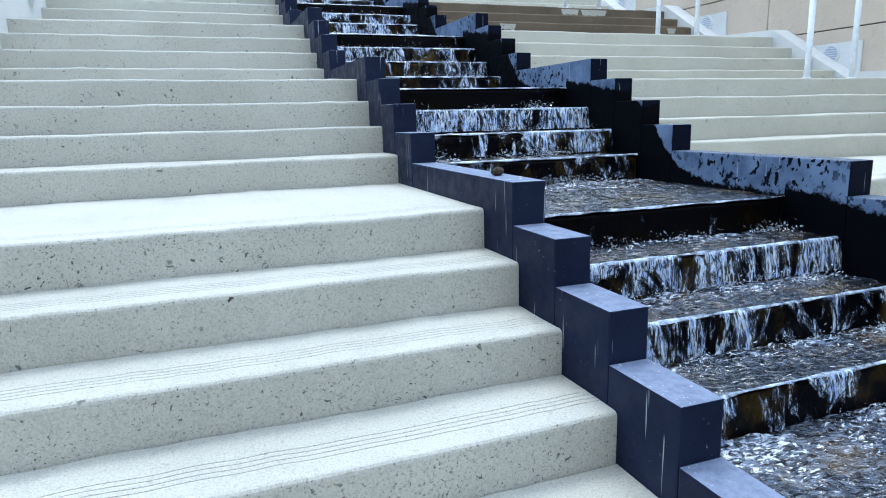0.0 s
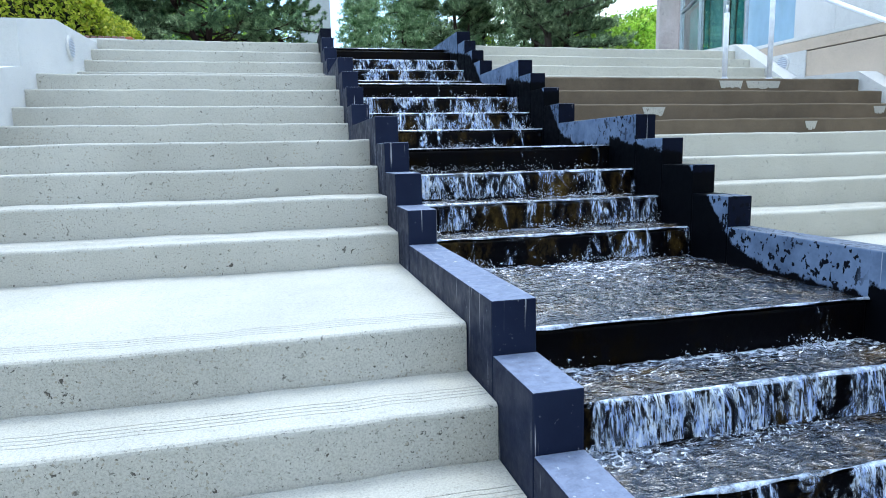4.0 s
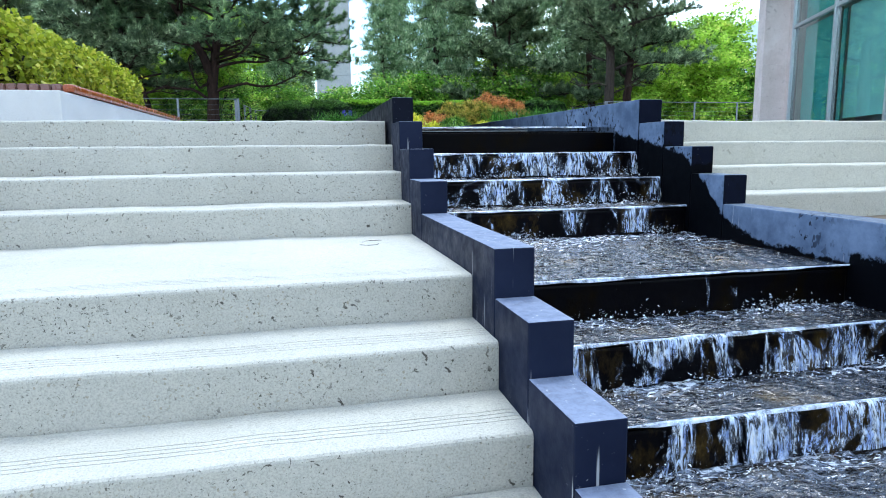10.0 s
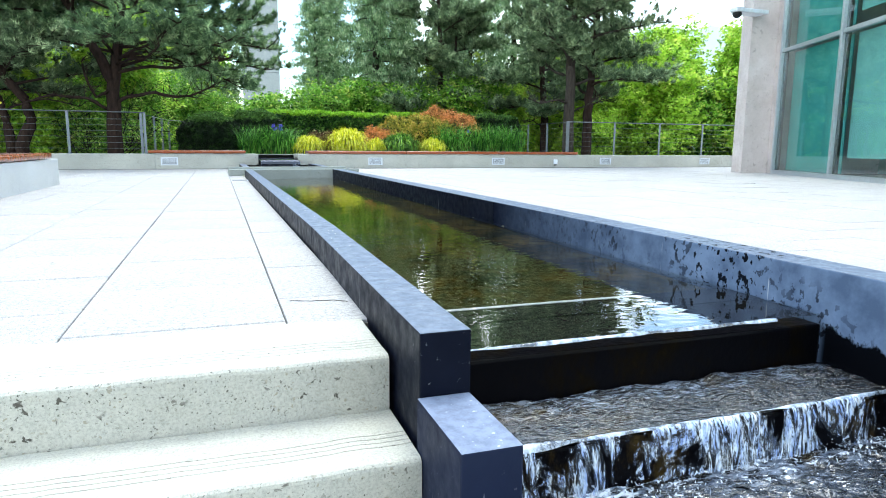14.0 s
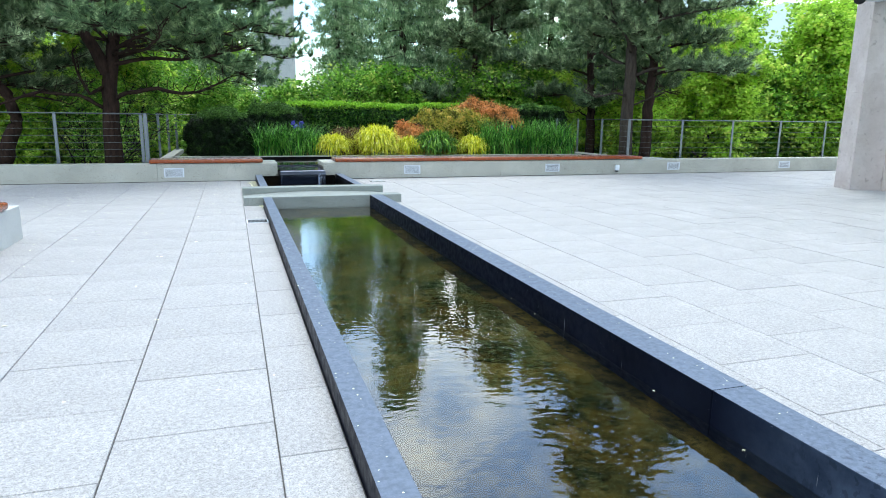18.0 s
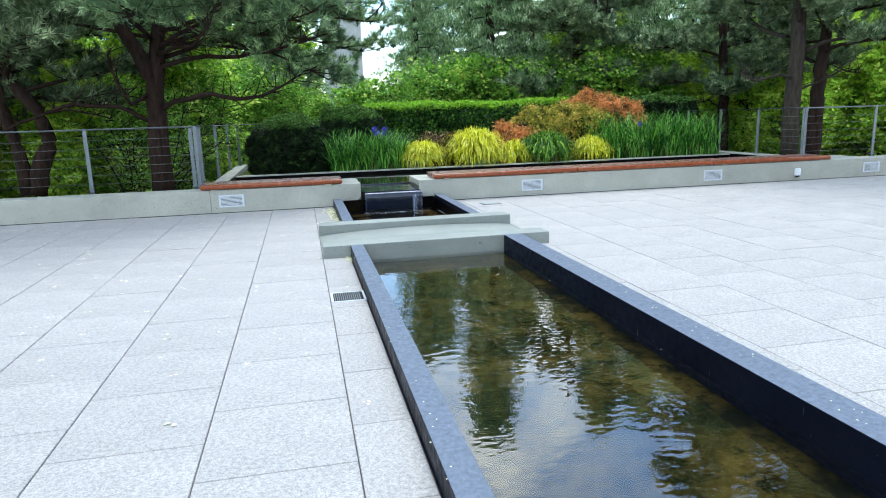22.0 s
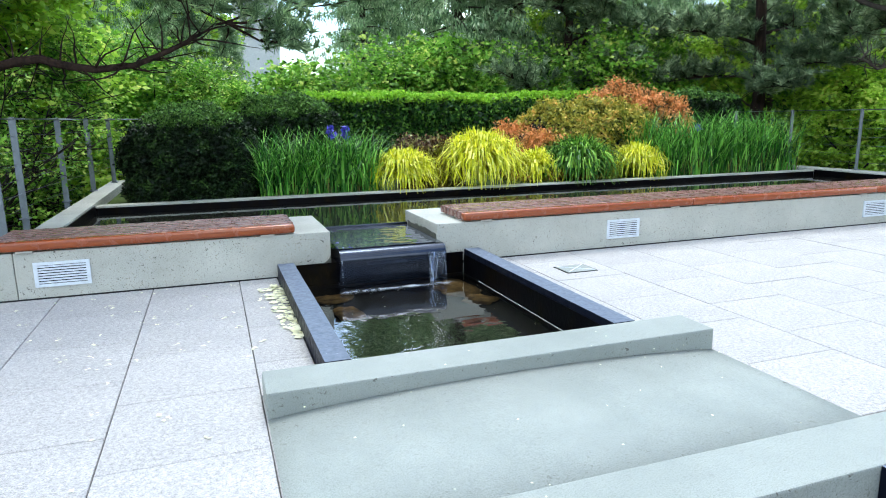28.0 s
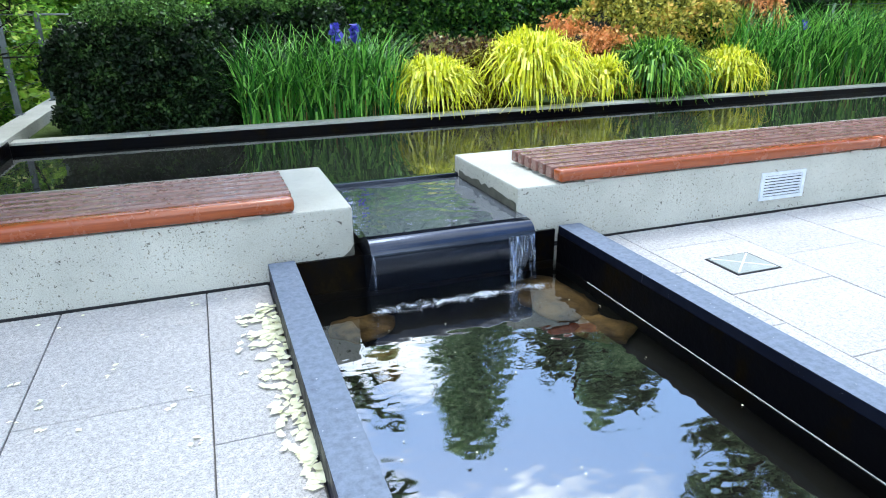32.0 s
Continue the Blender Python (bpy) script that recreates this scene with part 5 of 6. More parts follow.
BARE = make_bare_shrub(6, 3.4)
for x, y, turn, sc in ((-2.9, 33.6, 0, 0.95), (-2.4, 36.4, 160, 1.0), (-7.6, 34.6, 220, 1.0)):
    plant_tree(BARE, x, y, turn, sc, "dark twiggy half-bare shrub behind the fence", "twiggy shrubs")
UNDER_NEAR = make_broadleaf(18, 4.2, 2.2, 0.075, MAT_UNDER, 520, 36)
LEAF_A = make_broadleaf(3, 8.0, 2.9, 0.10, MAT_MAPLE, 680, 44)
LEAF_B = make_broadleaf(4, 6.5, 2.6, 0.10, MAT_MAPLE, 680, 44)
LEAF_C = make_broadleaf(14, 6.5, 2.6, 0.075, MAT_UNDER, 900, 34)
UNDER = make_broadleaf(8, 4.6, 2.4, 0.095, MAT_UNDER, 600, 42)

for m_, x, y, turn, s, label in ((PINE_A, -2.06, 31.4, 0, 1.0, "spreading pine with forked reddish trunk and dark needles"), (PINE_B, -4.66, 31.9, 0, 1.0, "twin-stemmed pine with dark bark and needles"),
                                 (PINE_D, -6.0, 32.4, 70, 1.0, "slender dark-barked pine with open needle crown"), (PINE_C, -8.9, 33.5, 10, 1.05, "straight grey-barked pine with drooping dark boughs"),
                                 (PINE_C, 12.80, 31.25, 0, 1.0, "straight grey-barked pine with drooping dark boughs"), (PINE_D, 13.68, 31.5, 0, 1.0, "slender dark-barked pine with open needle crown"), (PINE_B, 10.6, 40.0, 200, 1.2, "twin-stemmed pine with dark bark and needles"),
                                 (PINE_C, -6.6, 37.0, 90, 1.1, "straight grey-barked pine with drooping dark boughs"), (PINE_D, 17.5, 39.0, 120, 1.1, "slender dark-barked pine with open needle crown"), (PINE_D, 14.6, 36.5, 200, 1.1, "slender dark-barked pine with open needle crown")):
    plant_tree(m_, x, y, turn, s, label, "pines behind the terrace", T + 0.2 if y < 32.0 else None)
for m_, x, y, turn, s in ((CEDAR_B, 0.1, 41.0, 20, 0.55), (CEDAR_A, 1.5, 43.5, 200, 0.34), (CEDAR_A, 5.6, 43.5, 0, 0.66), (CEDAR_B, 8.4, 42.5, 40, 1.0), (CEDAR_A, 11.4, 56.0, 0, 0.8), (CEDAR_B, 10.6, 45.0, 70, 0.75), (CEDAR_A, 13.4, 42.8, 140, 0.9),
                          (CEDAR_A, -4.0, 50.0, 30, 1.0), (CEDAR_B, 17.5, 46.0, 90, 1.1), (CEDAR_B, 6.9, 47.5, 200, 0.80), (CEDAR_A, 22.0, 50.0, 10, 1.1), (CEDAR_B, 16.0, 54.0, 250, 0.95), (CEDAR_A, -9.0, 52.0, 80, 1.1)):
    plant_tree(m_, x, y, turn, s, "tall grey-green cedar with drooping sprays", "cedars behind the garden")
for m_, x, y, turn, s in ((LEAF_A, -3.2, 38.0, 0, 1.0), (LEAF_B, -4.9, 34.6, 40, 0.66), (LEAF_B, -6.9, 34.8, 160, 0.72), (LEAF_B, -9.4, 34.8, 310, 0.78), (LEAF_B, -12.4, 33.8, 10, 0.8), (LEAF_B, -7.5, 40.0, 70, 1.1), (LEAF_A, -11.5, 37.0, 140, 1.1), (LEAF_B, 18.5, 34.5, 30, 1.0),
                          (LEAF_A, 21.5, 37.5, 80, 1.1), (LEAF_B, 24.5, 34.0, 190, 1.2), (LEAF_A, 28.5, 38.0, 250, 1.2),
                          (LEAF_A, -15.5, 34.0, 220, 1.1), (LEAF_B, 20.0, 42.0, 300, 1.3), (LEAF_B, 14.6, 38.6, 10, 0.8), (LEAF_B, 16.4, 35.0, 130, 0.8), (LEAF_A, 12.6, 42.0, 130, 0.9), (LEAF_A, -0.9, 46.0, 45, 1.05),
                          (LEAF_A, -1.2, 54.0, 200, 1.2), (LEAF_B, 8.6, 58.0, 20, 0.62), (LEAF_A, 33.0, 44.0, 20, 1.3), (LEAF_A, 26.0, 46.0, 120, 1.3), (LEAF_B, -14.0, 44.0, 60, 1.3), (LEAF_A, -20.0, 40.0, 10, 1.3), (LEAF_A, -7.0, 58.0, 70, 1.5)):
    plant_tree(m_, x, y, turn, s, "leafy tree in bright yellow-green spring foliage", "bright trees behind the fence")
for x, y, turn, s in ((-3.4, 35.4, 90, 0.64), (-2.3, 37.2, 250, 0.66), (1.2, 39.4, 30, 0.62)):
    plant_tree(LEAF_C, x, y, turn, s, "fresh green small-leaved tree beyond the fence", "undergrowth trees")
for i, (x, y) in enumerate([(-9.8, 38.5), (-0.6, 40), (7.4, 40.5), (11.9, 38.9), (16.0, 41), (19.5, 38), (22.5, 35),
                            (-13, 38), (10, 44), (13, 42), (5.4, 40.2), (-2, 43), (-6.5, 45), (-11, 45), (16, 43), (22, 44), (3.2, 40.5), (-5.2, 39.0), (9.6, 39.6), (14.2, 40.4), (-16, 38)]):
    plant_tree(UNDER_NEAR if i in (1, 3, 10, 18) else UNDER, x, y, i * 67, 0.9 + 0.08 * (i % 4), "dark green undergrowth tree beyond the fence", "undergrowth trees")


def build_hedge(name, lo, hi, mat, leaf, label, count, top_mat=None, rounding=0.25, group="", rough=0.08, cap=0.09):
    """A clipped body under a skin of leaves."""
    h = thing(name, label, "hedge", at=(0, 0, 0), group=group)
    r = np.random.default_rng(int(abs(lo[0] * 131 + lo[1] * 17)) + 3)
    lo, hi = np.array(lo, float), np.array(hi, float)
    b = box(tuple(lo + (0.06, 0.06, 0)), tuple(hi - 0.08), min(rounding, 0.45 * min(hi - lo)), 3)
    # solid core, painted near-black as the shade between the leaves
    core = make_shade_core(mat)
    part("twig_core", b, core, h, "near-black solid core standing for the shade inside", True)
    size = hi - lo
    area = np.array([size[1] * size[2], size[1] * size[2], size[0] * size[2], size[0] * size[2], 1.3 * size[0] * size[1]])
    face = r.choice(5, count, p=area / area.sum())
    p = lo + r.random((count, 3)) * size
    for f, (ax, v) in enumerate(((0, lo[0]), (0, hi[0]), (1, lo[1]), (1, hi[1]), (2, hi[2]))):
        sel = face == f
        p[sel, ax] = v
    mid, half = (lo + hi) / 2, size / 2
    q = (p - mid) / half
    rad = np.minimum(rounding / half, 0.9)
    inner = np.clip(q, -1 + rad, 1 - rad)
    inner[:, 2] = np.clip(q[:, 2], -1, 1 - rad[2])
    d = (q - inner) / rad
    ln = np.linalg.norm(d, axis=1)[:, None]
    q = inner + d / np.maximum(ln, 1) * rad
    p = mid + q * half
    bumpy = np.array([noise.noise(Vector(v) * 2.2) for v in p])[:, None]
    out = (p - mid) / np.linalg.norm(p - mid, axis=1)[:, None]
    fine = np.array([noise.noise(Vector(v) * 6.5) for v in p])[:, None]
    p = p + out * (rough * bumpy + 0.5 * rough * fine + 0.02)
    top = p[:, 2] > hi[2] - cap + 0.9 * cap * bumpy[:, 0] + r.normal(0, 0.02, count)
    if top_mat:
        child("leaves", fast_mesh("leaves", scatter_leaves(p[~top], 0.035, 4, leaf, r), 4, mat), h)
        # top leaves: fresh shoots on laurel; on yew the lit top is painted too
        child("new_growth", fast_mesh("new_growth", scatter_leaves(p[top] + (0, 0, 0.015), 0.032, 6, leaf * 0.9, r), 4, top_mat), h, "bright top leaves: fresh shoots, with top light in the yew colour")
    else:
        child("leaves", fast_mesh("leaves", scatter_leaves(p, 0.035 + 0.12 * max(0.0, rough - 0.1), 4, leaf, r), 4, mat), h)
    return h


CORES = {}


def make_shade_core(mat):
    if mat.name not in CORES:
        # inner shade of the hedge put into one near-black colour
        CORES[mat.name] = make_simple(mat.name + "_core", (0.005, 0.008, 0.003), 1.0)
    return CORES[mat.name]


SOIL = T + 0.28
build_hedge("yew_bush", (-0.30, 32.60, SOIL - 0.03), (1.38, 34.0, T + 1.55), MAT_YEW, 0.030, "clipped dark green yew bush in the planting bed", 26000, MAT_YEW_LIT_TOP, 0.72, "", 0.18, 0.16)
build_hedge("laurel_bush", (1.34, 34.0, SOIL), (2.90, 35.2, T + 1.76), MAT_YEW, 0.034, "rounded dark green bush with lighter new growth", 17000, MAT_YEW_LIT_TOP, 0.50, "", 0.16, 0.22)
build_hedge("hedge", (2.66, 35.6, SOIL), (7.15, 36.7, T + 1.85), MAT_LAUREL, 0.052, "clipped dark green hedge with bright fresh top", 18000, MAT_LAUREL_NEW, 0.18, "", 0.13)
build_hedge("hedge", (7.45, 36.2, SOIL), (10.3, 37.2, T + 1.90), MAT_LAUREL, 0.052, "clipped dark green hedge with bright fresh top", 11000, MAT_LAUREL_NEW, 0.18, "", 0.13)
build_hedge("hedge", (10.5, 34.9, SOIL), (12.6, 36.0, T + 1.84), MAT_YEW, 0.06, "dark green clipped hedge at the bed corner", 5000, MAT_YEW_LIT_TOP, 0.35, "", 0.14)
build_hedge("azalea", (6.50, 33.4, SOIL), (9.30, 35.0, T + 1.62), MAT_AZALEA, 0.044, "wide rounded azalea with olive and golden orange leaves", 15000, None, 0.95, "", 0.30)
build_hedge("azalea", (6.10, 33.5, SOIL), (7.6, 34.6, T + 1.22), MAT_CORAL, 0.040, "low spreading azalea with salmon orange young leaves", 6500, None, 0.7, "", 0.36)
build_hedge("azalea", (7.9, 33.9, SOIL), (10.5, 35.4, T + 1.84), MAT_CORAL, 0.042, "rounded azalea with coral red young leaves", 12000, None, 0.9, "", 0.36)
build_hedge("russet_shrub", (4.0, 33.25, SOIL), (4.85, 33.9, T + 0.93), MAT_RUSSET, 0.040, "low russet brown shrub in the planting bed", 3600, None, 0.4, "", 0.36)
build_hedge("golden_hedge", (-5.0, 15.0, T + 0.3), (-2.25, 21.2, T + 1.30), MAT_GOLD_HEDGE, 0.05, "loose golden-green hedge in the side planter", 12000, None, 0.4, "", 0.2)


def blades(centres, length, width, lean, r, curve=0.6, segs=4):
    """Arching strips, as quads."""
    out = []
    for c in centres:
        az, ln, w = r.uniform(0, 2 * math.pi), length * r.uniform(0.6, 1.15), width * r.uniform(0.7, 1.3)
        tilt = abs(r.normal(0, lean))
        d = np.array((math.cos(az), math.sin(az), 0))
        s = np.array((-math.sin(az), math.cos(az), 0))
        prev = None
        for i in range(segs + 1):
            f = i / segs
            a = tilt + curve * f * f * (0.4 + tilt)
            pos = np.array(c) + d * ln * f * math.sin(a) + np.array((0, 0, ln * f * math.cos(a)))
            ww = w * (1 - 0.85 * f * f) / 2
            cur = (pos - s * ww, pos + s * ww)
            if prev is not None:
                out += [prev[0], prev[1], cur[1], cur[0]]
            prev = cur
    return np.array(out)


def build_reeds(x0, x1, y0, y1, height, n, label):
    r = np.random.default_rng(int(x0 * 10) + 50)
    g = thing("reeds", label, "reeds", kind="stuff")
    c = np.stack([r.uniform(x0, x1, n), r.uniform(y0, y1, n), np.full(n, SOIL)], 1)
    child("blades", fast_mesh("blades", blades(c, height, 0.024, 0.21, r, 0.75), 4, MAT_REED), g)
    k = c[: n // 5]
    child("stalks", fast_mesh("stalks", blades(k, height * 0.35, 0.012, 0.1, r, 0.2, 2), 4, MAT_STALK), g, "reddish brown stalks at the foot")


build_reeds(1.45, 3.25, 32.5, 33.4, 1.02, 1300, "tall upright green iris reeds in the bed")
build_reeds(8.3, 11.7, 32.5, 33.8, 1.24, 2000, "tall arching green reeds in the bed")


def build_grass(x, y, width, height, mat, label, n=1600):
    """A fountain of blades that rise from the middle and drape over a dome."""
    r = np.random.default_rng(int(x * 100))
    g = thing("ornamental_grass", label, "grass", at=(x, y, SOIL), group="mounded grasses in the bed")
    az, tip = r.uniform(0, 6.283, n), np.abs(r.normal(0, 0.75, n)).clip(0, 1.42) + 0.12
    size, wide = r.uniform(0.66, 1.12, n), r.uniform(0.010, 0.020, n)
    out, prev = [], None
    for i in range(8):
        f = i / 7
        phi = 0.12 + (tip - 0.12) * f ** 0.8
        swell = size * (0.15 + 0.85 * min(1.0, f / 0.45) ** 0.7) * (1 + 0.09 * r.normal(0, 1, n) * f)
        rad, up = swell * width * 0.59 * np.sin(phi), np.maximum(0.01, swell * height * 0.93 * np.cos(phi) ** 0.8)
        p = np.stack([rad * np.cos(az), rad * np.sin(az), up], 1)
        side = np.stack([-np.sin(az), np.cos(az), np.zeros(n)], 1) * (wide * (1 - 0.9 * f ** 2.5))[:, None]
        cur = (p - side, p + side)
        if prev is not None:
            out.append(np.stack([prev[0], prev[1], cur[1], cur[0]], 1))
        prev = cur
    quads = np.stack(out, 1).reshape(-1, 3)
    child("blades", fast_mesh("blades", quads, 4, mat), g)


build_grass(3.68, 32.77, 1.15, 0.65, MAT_GOLD_GRASS, "golden yellow mounded grass at the pool edge")
build_grass(5.02, 32.79, 1.45, 0.89, MAT_GOLD_GRASS, "golden yellow mounded grass at the pool edge", 2200)
build_grass(6.02, 32.74, 0.85, 0.58, MAT_GOLD_GRASS, "small golden yellow mounded grass at the pool edge", 900)
build_grass(6.88, 32.79, 1.45, 0.75, MAT_GREEN_GRASS, "deep green mounded grass at the pool edge", 2200)
build_grass(8.12, 32.77, 0.98, 0.63, MAT_GOLD_GRASS, "golden yellow mounded grass at the pool edge", 1200)

# ---- vents ----
def build_vent(x):
    v = thing("wall_vent", "grey louvred vent grille set in the low wall", "vent", at=(x, WALL_Y, T + 0.205), group="wall vents")
    b = bmesh.new()
    for lo, hi in (((-0.21, -0.014, -0.105), (0.21, 0.0, -0.08)), ((-0.21, -0.014, 0.08), (0.21, 0.0, 0.105)), ((-0.21, -0.014, -0.08), (-0.18, 0, 0.08)), ((0.18, -0.014, -0.08), (0.21, 0, 0.08))):
        box(lo, hi, bm=b)
    part("frame", b, MAT_VENT, v)
    part("backing", box((-0.18, -0.003, -0.08), (0.18, -0.001, 0.08)), MAT_DARKGAP, v)
    for i in range(7):
        part("slat", box((-0.18, -0.011, -0.074 + i * 0.0225), (0.18, -0.004, -0.060 + i * 0.0225)), MAT_VENT, v)


for x in (-4.33, -0.455, 5.07, 8.96, 12.80, 16.80):
    build_vent(x)

# ---- small things ----
def build_drain(x0, x1, y0, y1, label):
    d = thing("floor_drain", label, "drain", at=(0, 0, T))
    b = bmesh.new()
    z = 0.004
    for lo, hi in (((x0, y0, 0), (x1, y0 + 0.02, z)), ((x0, y1 - 0.02, 0), (x1, y1, z)), ((x0, y0 + 0.02, 0), (x0 + 0.02, y1 - 0.02, z)), ((x1 - 0.02, y0 + 0.02, 0), (x1, y1 - 0.02, z))):
        box(lo, hi, bm=b)
    part("frame", b, MAT_VENT, d)
    part("pit", box((x0 + 0.02, y0 + 0.02, -0.001), (x1 - 0.02, y1 - 0.02, 0.003)), MAT_DARKGAP, d, "dark opening")
    n = int((x1 - x0 - 0.05) / 0.018)
    for i in range(n):
        x = x0 + 0.03 + i * 0.018
        part("bar", box((x, y0 + 0.02, 0.003), (x + 0.008, y1 - 0.02, 0.006)), MAT_STEEL, d)


build_drain(0.955, 1.255, 22.46, 22.77, "grey metal floor drain grate beside the pool wall")
build_drain(9.78, 10.08, 19.52, 19.64, "narrow dark metal floor grate on the paving")


def build_floor_box():
    f = thing("floor_box", "square metal floor cover with crossed lines", "cover", at=(4.01, 28.03, T + 0.002))
    part("frame", box((-0.165, -0.14, 0), (0.165, 0.14, 0.004), 0.001, 1), MAT_DARKGAP, f, "thin dark joint")
    part("lid", box((-0.15, -0.128, 0.004), (0.15, 0.128, 0.008), 0.002, 1), MAT_DECK, f, "grey metal lid")
    for sx in (-1, 1):
        rib = box((-0.18, -0.005, 0.008), (0.18, 0.005, 0.011))
        bmesh.ops.transform(rib, matrix=pose(0, 0, 0, 0, 0, sx * 40), verts=rib.verts[:])
        part("rib", rib, MAT_VENT, f, "pale crossed rib")


build_floor_box()


def build_outlet():
    o = thing("power_outlet", "white outdoor power outlet box on the low wall", "outlet", at=(10.94, WALL_Y, T + 0.17))
    part("cover", box((-0.06, -0.06, -0.06), (0.06, -0.001, 0.09), 0.012, 2), MAT_WHITE_PAINT, o)
    part("plug", box((-0.035, -0.05, -0.10), (0.035, -0.005, -0.06), 0.008, 2), MAT_DARKGAP, o, "black socket below")


build_outlet()


def petal_mesh(n, seed):
    r = np.random.default_rng(seed)
    out = []
    for _ in range(n):
        c = np.array((r.normal(0, 0.45), r.normal(0, 0.45), 0))
        a, w = r.uniform(0, 6.3), r.uniform(0.3, 0.5)
        u, v = np.array((math.cos(a), math.sin(a), 0)), np.array((-math.sin(a), math.cos(a), 0))
        lift = r.uniform(0.0, 0.15)
        out += [c - u * w, c + v * w * 0.7 + (0, 0, lift), c + u * w, c - v * w * 0.7]
    return np.array(out)


def build_petals():
    r = np.random.default_rng(12)
    drift = thing("petal_drift", "drift of pale yellow fallen petals along the pool edge", "petals", kind="stuff")
    q = []
    for _ in range(260):
        y = r.uniform(27.0, 28.45)
        x = 1.285 - abs(r.normal(0, 0.06)) * (0.4 + (y - 27.0) / 1.3)
        c = np.array((x, y, T + 0.004 + r.uniform(0, 0.012)))
        q.append(c + petal_mesh(1, int(r.integers(1e6))) * r.uniform(0.05, 0.085))
    child("petals", fast_mesh("petals", np.concatenate(q), 4, MAT_PETAL), drift)
    loose = thing("fallen_petals", "scattered pale petals on the paving and walls", "petals", kind="stuff")
    q = []
    for _ in range(430):
        x, y = r.uniform(-6, 1.15), min(28.7, 28.9 - abs(r.normal(0, 5.0)))
        if x < -1.5 and y < 21.7 or y < 13:
            continue
        q.append(np.array((x, y, T + 0.006)) + petal_mesh(int(r.integers(1, 4)), int(r.integers(1e6))) * r.uniform(0.024, 0.040))
    for _ in range(46):
        q.append(np.array((min(1.24, 1.29 + r.normal(0, 0.05)), 24.22 + r.normal(0, 0.10), T + 0.006 + r.uniform(0, 0.01))) + petal_mesh(1, int(r.integers(1e6))) * 0.045)
    for _ in range(30):
        q.append(np.array((r.uniform(-1.2, 1.1), r.uniform(26.6, 28.6), T + 0.006)) + petal_mesh(2, int(r.integers(1e6))) * 0.036)
    for _ in range(130):
        y = r.uniform(13, 24)
        x = r.choice((1.30, 3.21)) + r.uniform(-0.06, 0.06)
        q.append(np.array((x, y, T + 0.144)) + petal_mesh(1, int(r.integers(1e6))) * 0.016)
    for _ in range(34):
        q.append(np.array((r.uniform(1.1, 3.5), r.uniform(24.5, 26.0), T + 0.146)) + petal_mesh(1, int(r.integers(1e6))) * 0.016)
    for _ in range(34):
        q.append(np.array((r.uniform(1.5, 3.1), r.uniform(26.2, 28.3), T - 0.105)) + petal_mesh(1, int(r.integers(1e6))) * 0.014)
    for _ in range(24):
        q.append(np.array((r.choice((1.42, 3.06)) + r.normal(0, 0.03), r.uniform(15, 24), WATER_Z + 0.003)) + petal_mesh(1, int(r.integers(1e6))) * 0.026)
    child("petals", fast_mesh("loose_petals", np.concatenate(q), 4, MAT_PETAL), loose)


build_petals()


def build_rock(x, y, z, sx, sy, sz, seed):
    b = bmesh.new()
    bmesh.ops.create_icosphere(b, subdivisions=3, radius=1)
    for v in b.verts:
        v.co *= 1 + 0.42 * noise.noise(v.co * 1.3 + Vector((seed, 0, 0))) + 0.22 * noise.noise(v.co * 3.4 + Vector((0, seed, 0)))
        v.co = Vector((v.co.x * sx, v.co.y * sy, v.co.z * sz))
    ob = new("boulder", bm_mesh("boulder", b, MAT_STONE, True))
    ob.location = (x, y, z)
    tagged(ob, "brown algae-covered boulder under the pool water", "stone", "boulders in the small pool")


for x, y, z, sx, sy, sz, seed in ((2.90, 28.30, 0.40, 0.20, 0.30, 0.13, 0.0), (2.95, 27.88, 0.43, 0.15, 0.15, 0.11, 2.2), (1.78, 27.90, 0.42, 0.12, 0.20, 0.11, 3.1), (1.72, 28.38, 0.42, 0.18, 0.14, 0.11, 5.7)):
    build_rock(x, y, T - z, sx, sy, sz, seed)


def build_irises():
    r = np.random.default_rng(4)
    for x, y, z in ((2.55, 32.9, T + 1.29), (2.77, 32.9, T + 1.28), (2.81, 32.9, T + 1.18), (9.55, 32.9, T + 1.20), (2.62, 33.1, T + 1.19)):
        f = thing("iris_flower", "violet-blue iris flower above green reeds", "flower", at=(x, y, z), group="iris flowers")
        c = r.normal(0, 0.02, (5, 3))
        child("petals", fast_mesh("iris_petals", scatter_leaves(c, 0.018, 4, 0.06, r), 4, MAT_IRIS), f)
        part("stem", tube([(0, 0, 0), (0.01, 0.01, SOIL - z)], 0.005, 5), MAT_REED, f, "green stem")


build_irises()


def build_twig(pts, at, label):
    t = thing("twig", label, "twig", at=at)
    part("stem", tube(pts, [0.0016] * len(pts), 5), MAT_BARK_GREY, t, "", True)


build_twig([(0, 0, 0.004), (0.08, -0.03, 0.004), (0.17, -0.04, 0.004), (0.22, -0.08, 0.004)], (0.99, 12.86, T), "thin brown curved twig on the paving")
build_twig([(0, 0, 0.004), (0.03, 0.045, 0.004), (0.075, 0.055, 0.004), (0.11, 0.05, 0.004)], (0.88, 10.74, T - 4 * RISE), "thin curled twig on the stair landing")
build_twig([(0, 0, 0.004), (0.04, -0.03, 0.004), (0.08, -0.025, 0.004), (0.10, 0.01, 0.004)], (0.86, 10.65, T - 4 * RISE), "thin curled twig on the stair landing")

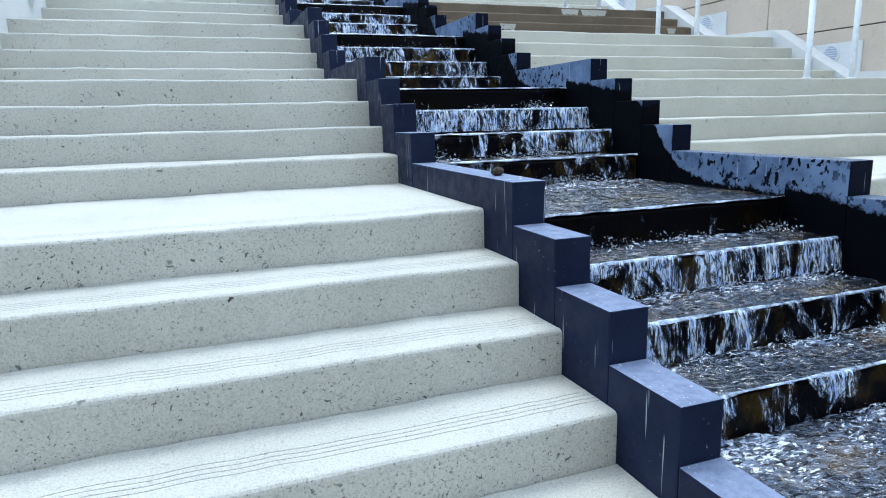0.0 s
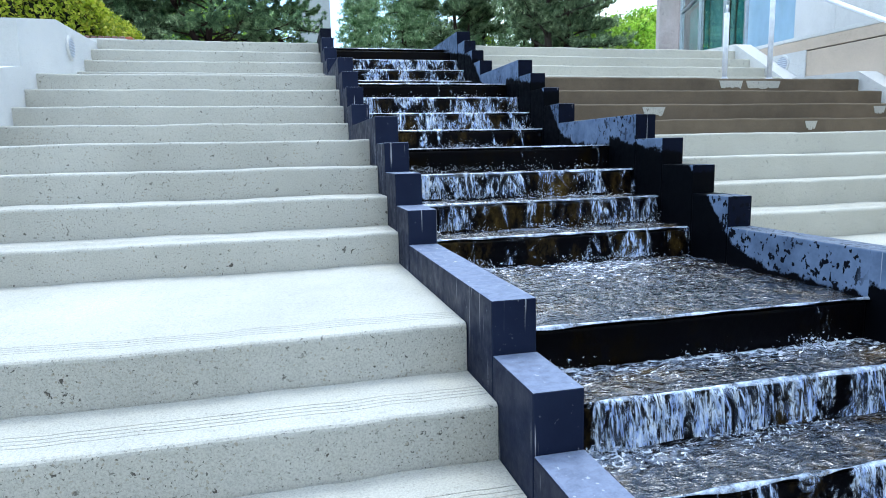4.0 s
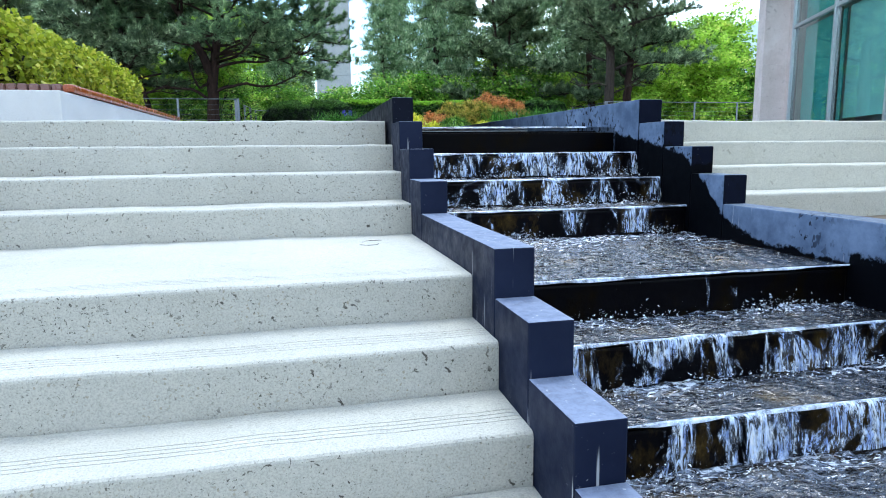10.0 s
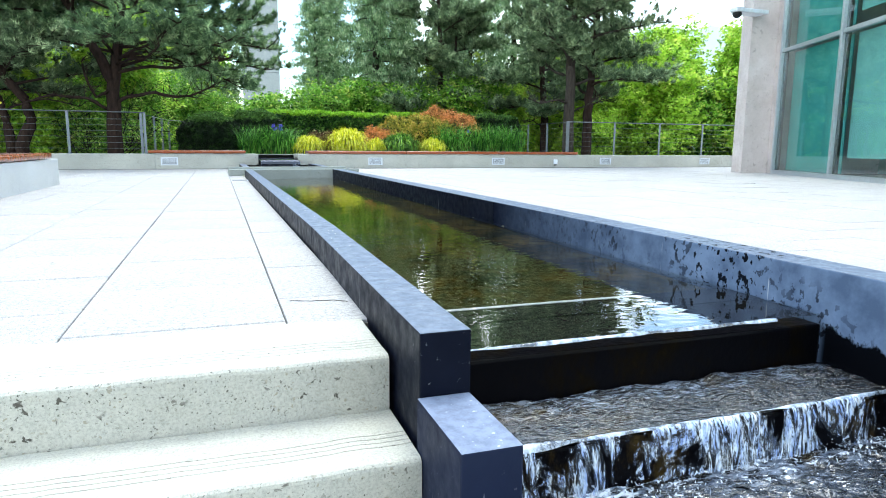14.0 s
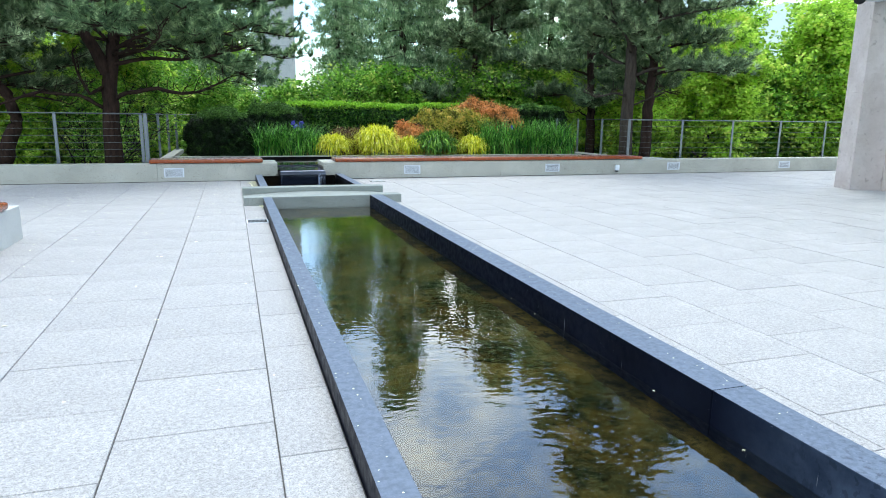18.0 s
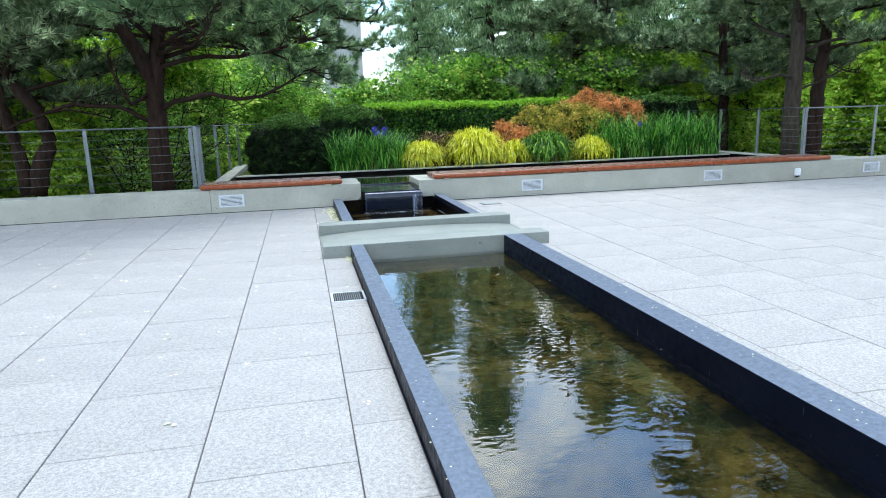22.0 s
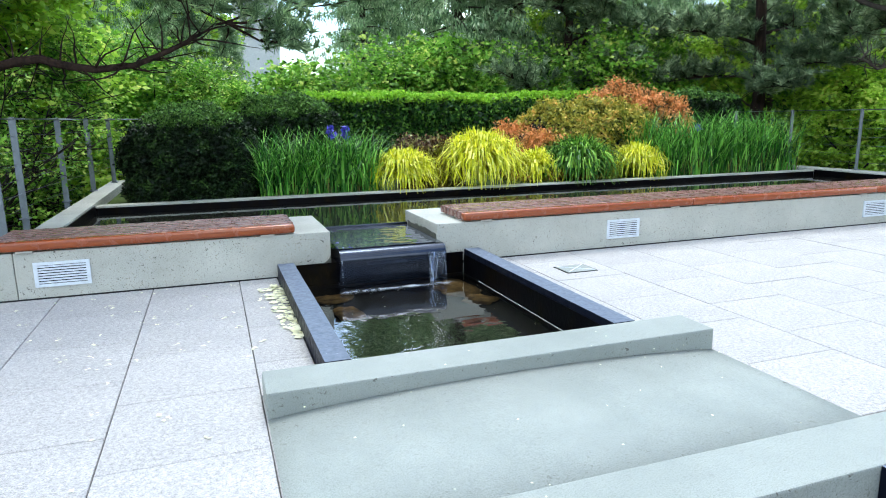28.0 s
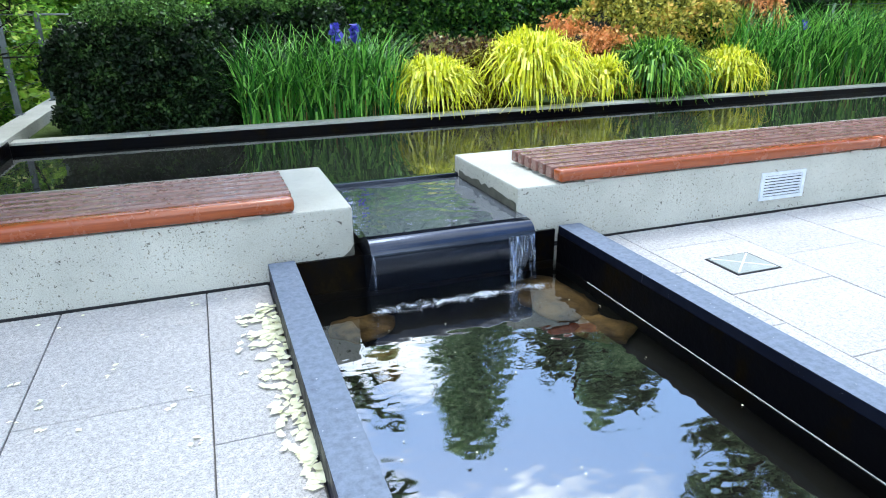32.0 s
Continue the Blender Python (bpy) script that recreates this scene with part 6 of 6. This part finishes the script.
def build_cone():
    b = bmesh.new()
    for i in range(11):
        f = i / 10
        rad = 0.016 * math.sin(math.pi * (0.12 + 0.80 * f)) ** 0.8
        for a in range(8):
            t = a * 0.785 + i * 0.39
            m = pose(-0.04 + 0.08 * f, rad * math.cos(t), 0.018 + rad * math.sin(t), 0, 0, 0) @ Matrix.Scale(0.0055, 4)
            bmesh.ops.create_icosphere(b, subdivisions=1, radius=1, matrix=m)
    ob = new("pine_cone", bm_mesh("pine_cone", b, MAT_CONE, False))
    ob.matrix_world = pose(1.29, 2.74, T - 16 * RISE + 0.14, 0, 0, 35)
    tagged(ob, "small brown pine cone lying on the navy wall", "pine cone")
    r = np.random.default_rng(3)
    q = [np.array((x, y, T - 16 * RISE + 0.143)) + petal_mesh(3, int(r.integers(1e6))) * 0.012 for x, y in ((1.25, 2.66), (1.335, 2.60), (1.24, 2.52))]
    q += [np.array((1.30 + r.uniform(-0.04, 0.04), nosing(k, 0)[0] + r.uniform(-0.2, 0.9), nosing(k, 0)[1] + 0.143)) + petal_mesh(2, int(r.integers(1e6))) * 0.014 for k in range(1, 5) for _ in range(2)]
    d = thing("wall_droppings", "small white spatters on the navy wall tops", "stain", kind="stuff")
    child("spatter", fast_mesh("spatter", np.concatenate(q), 4, MAT_PETAL), d)


build_cone()

# ---- paving ----
def paver_mesh(w, d):
    c = 0.003
    verts = [(0, 0, -0.06), (w, 0, -0.06), (w, d, -0.06), (0, d, -0.06), (0, 0, -c), (w, 0, -c), (w, d, -c), (0, d, -c), (c, c, 0), (w - c, c, 0), (w - c, d - c, 0), (c, d - c, 0)]
    faces = [(0, 1, 5, 4), (1, 2, 6, 5), (2, 3, 7, 6), (3, 0, 4, 7), (4, 5, 9, 8), (5, 6, 10, 9), (6, 7, 11, 10), (7, 4, 8, 11), (8, 9, 10, 11)]
    return mesh_of("paver", verts, faces, MAT_PAVE)


def build_paving():
    floor = thing("terrace_floor", "pale pinkish-grey square paving slabs with dark joints", "paving", kind="structure")
    left, right = XL0 + 0.047, XR1 + 0.058
    part("bedding", box((-16, TOP + 0.40, T - 0.5), (left, WALL_Y - 0.004, T - 0.012)), MAT_JOINT, floor, "dark sand in the joints")
    part("bedding", box((left + 0.001, 26.12, T - 0.5), (1.289, WALL_Y - 0.004, T - 0.012)), MAT_JOINT, floor, "dark sand in the joints")
    part("bedding", box((right, TOP + 0.40, T - 0.5), (26, WALL_Y - 0.004, T - 0.012)), MAT_JOINT, floor, "dark sand in the joints")
    mod, last = 0.7205, 28.42
    cache = {}
    r = np.random.default_rng(2)
    rest = bmesh.new()

    def lay(x0, x1, near, half, start=TOP + 0.423, stop=WALL_Y):
        y = start
        cut = last + (0.5 * mod if half else 0.0)
        while cut > y + 0.02:
            cut -= mod
        while y < stop - 0.02:
            cut += mod
            y1 = min(cut, stop - 0.015)
            gap = 0.0065
            w, d = round(x1 - x0 - 0.0065, 3), round(y1 - y - gap, 3)
            hidden = -8.9 < x1 < -1.66 and 14.6 < y < 21.0
            if d > 0.03 and not hidden:
                z = T + r.uniform(-0.0015, 0.0015)
                if near:
                    key = (w, d)
                    if key not in cache:
                        cache[key] = paver_mesh(w, d)
                    child("paver", cache[key], floor, at=(x0, y, z))
                else:
                    box((x0, y, z - 0.06), (x0 + w, y + d, z), bm=rest)
            y = y1

    x = 0.95
    lay(x, left - 0.001, True, True, stop=26.12)
    lay(x, 1.288, True, True, start=26.12)
    for i in range(23):
        lay(x - mod, x, i < 5, i % 2 == 1)
        x -= mod
    x = 3.63
    lay(right + 0.001, x, True, True)
    for i in range(30):
        lay(x, x + mod, i < 5, i % 2 == 1)
        x += mod
    child("far_pavers", bm_mesh("far_pavers", rest, MAT_PAVE), floor, "paving slabs further off")


build_paving()
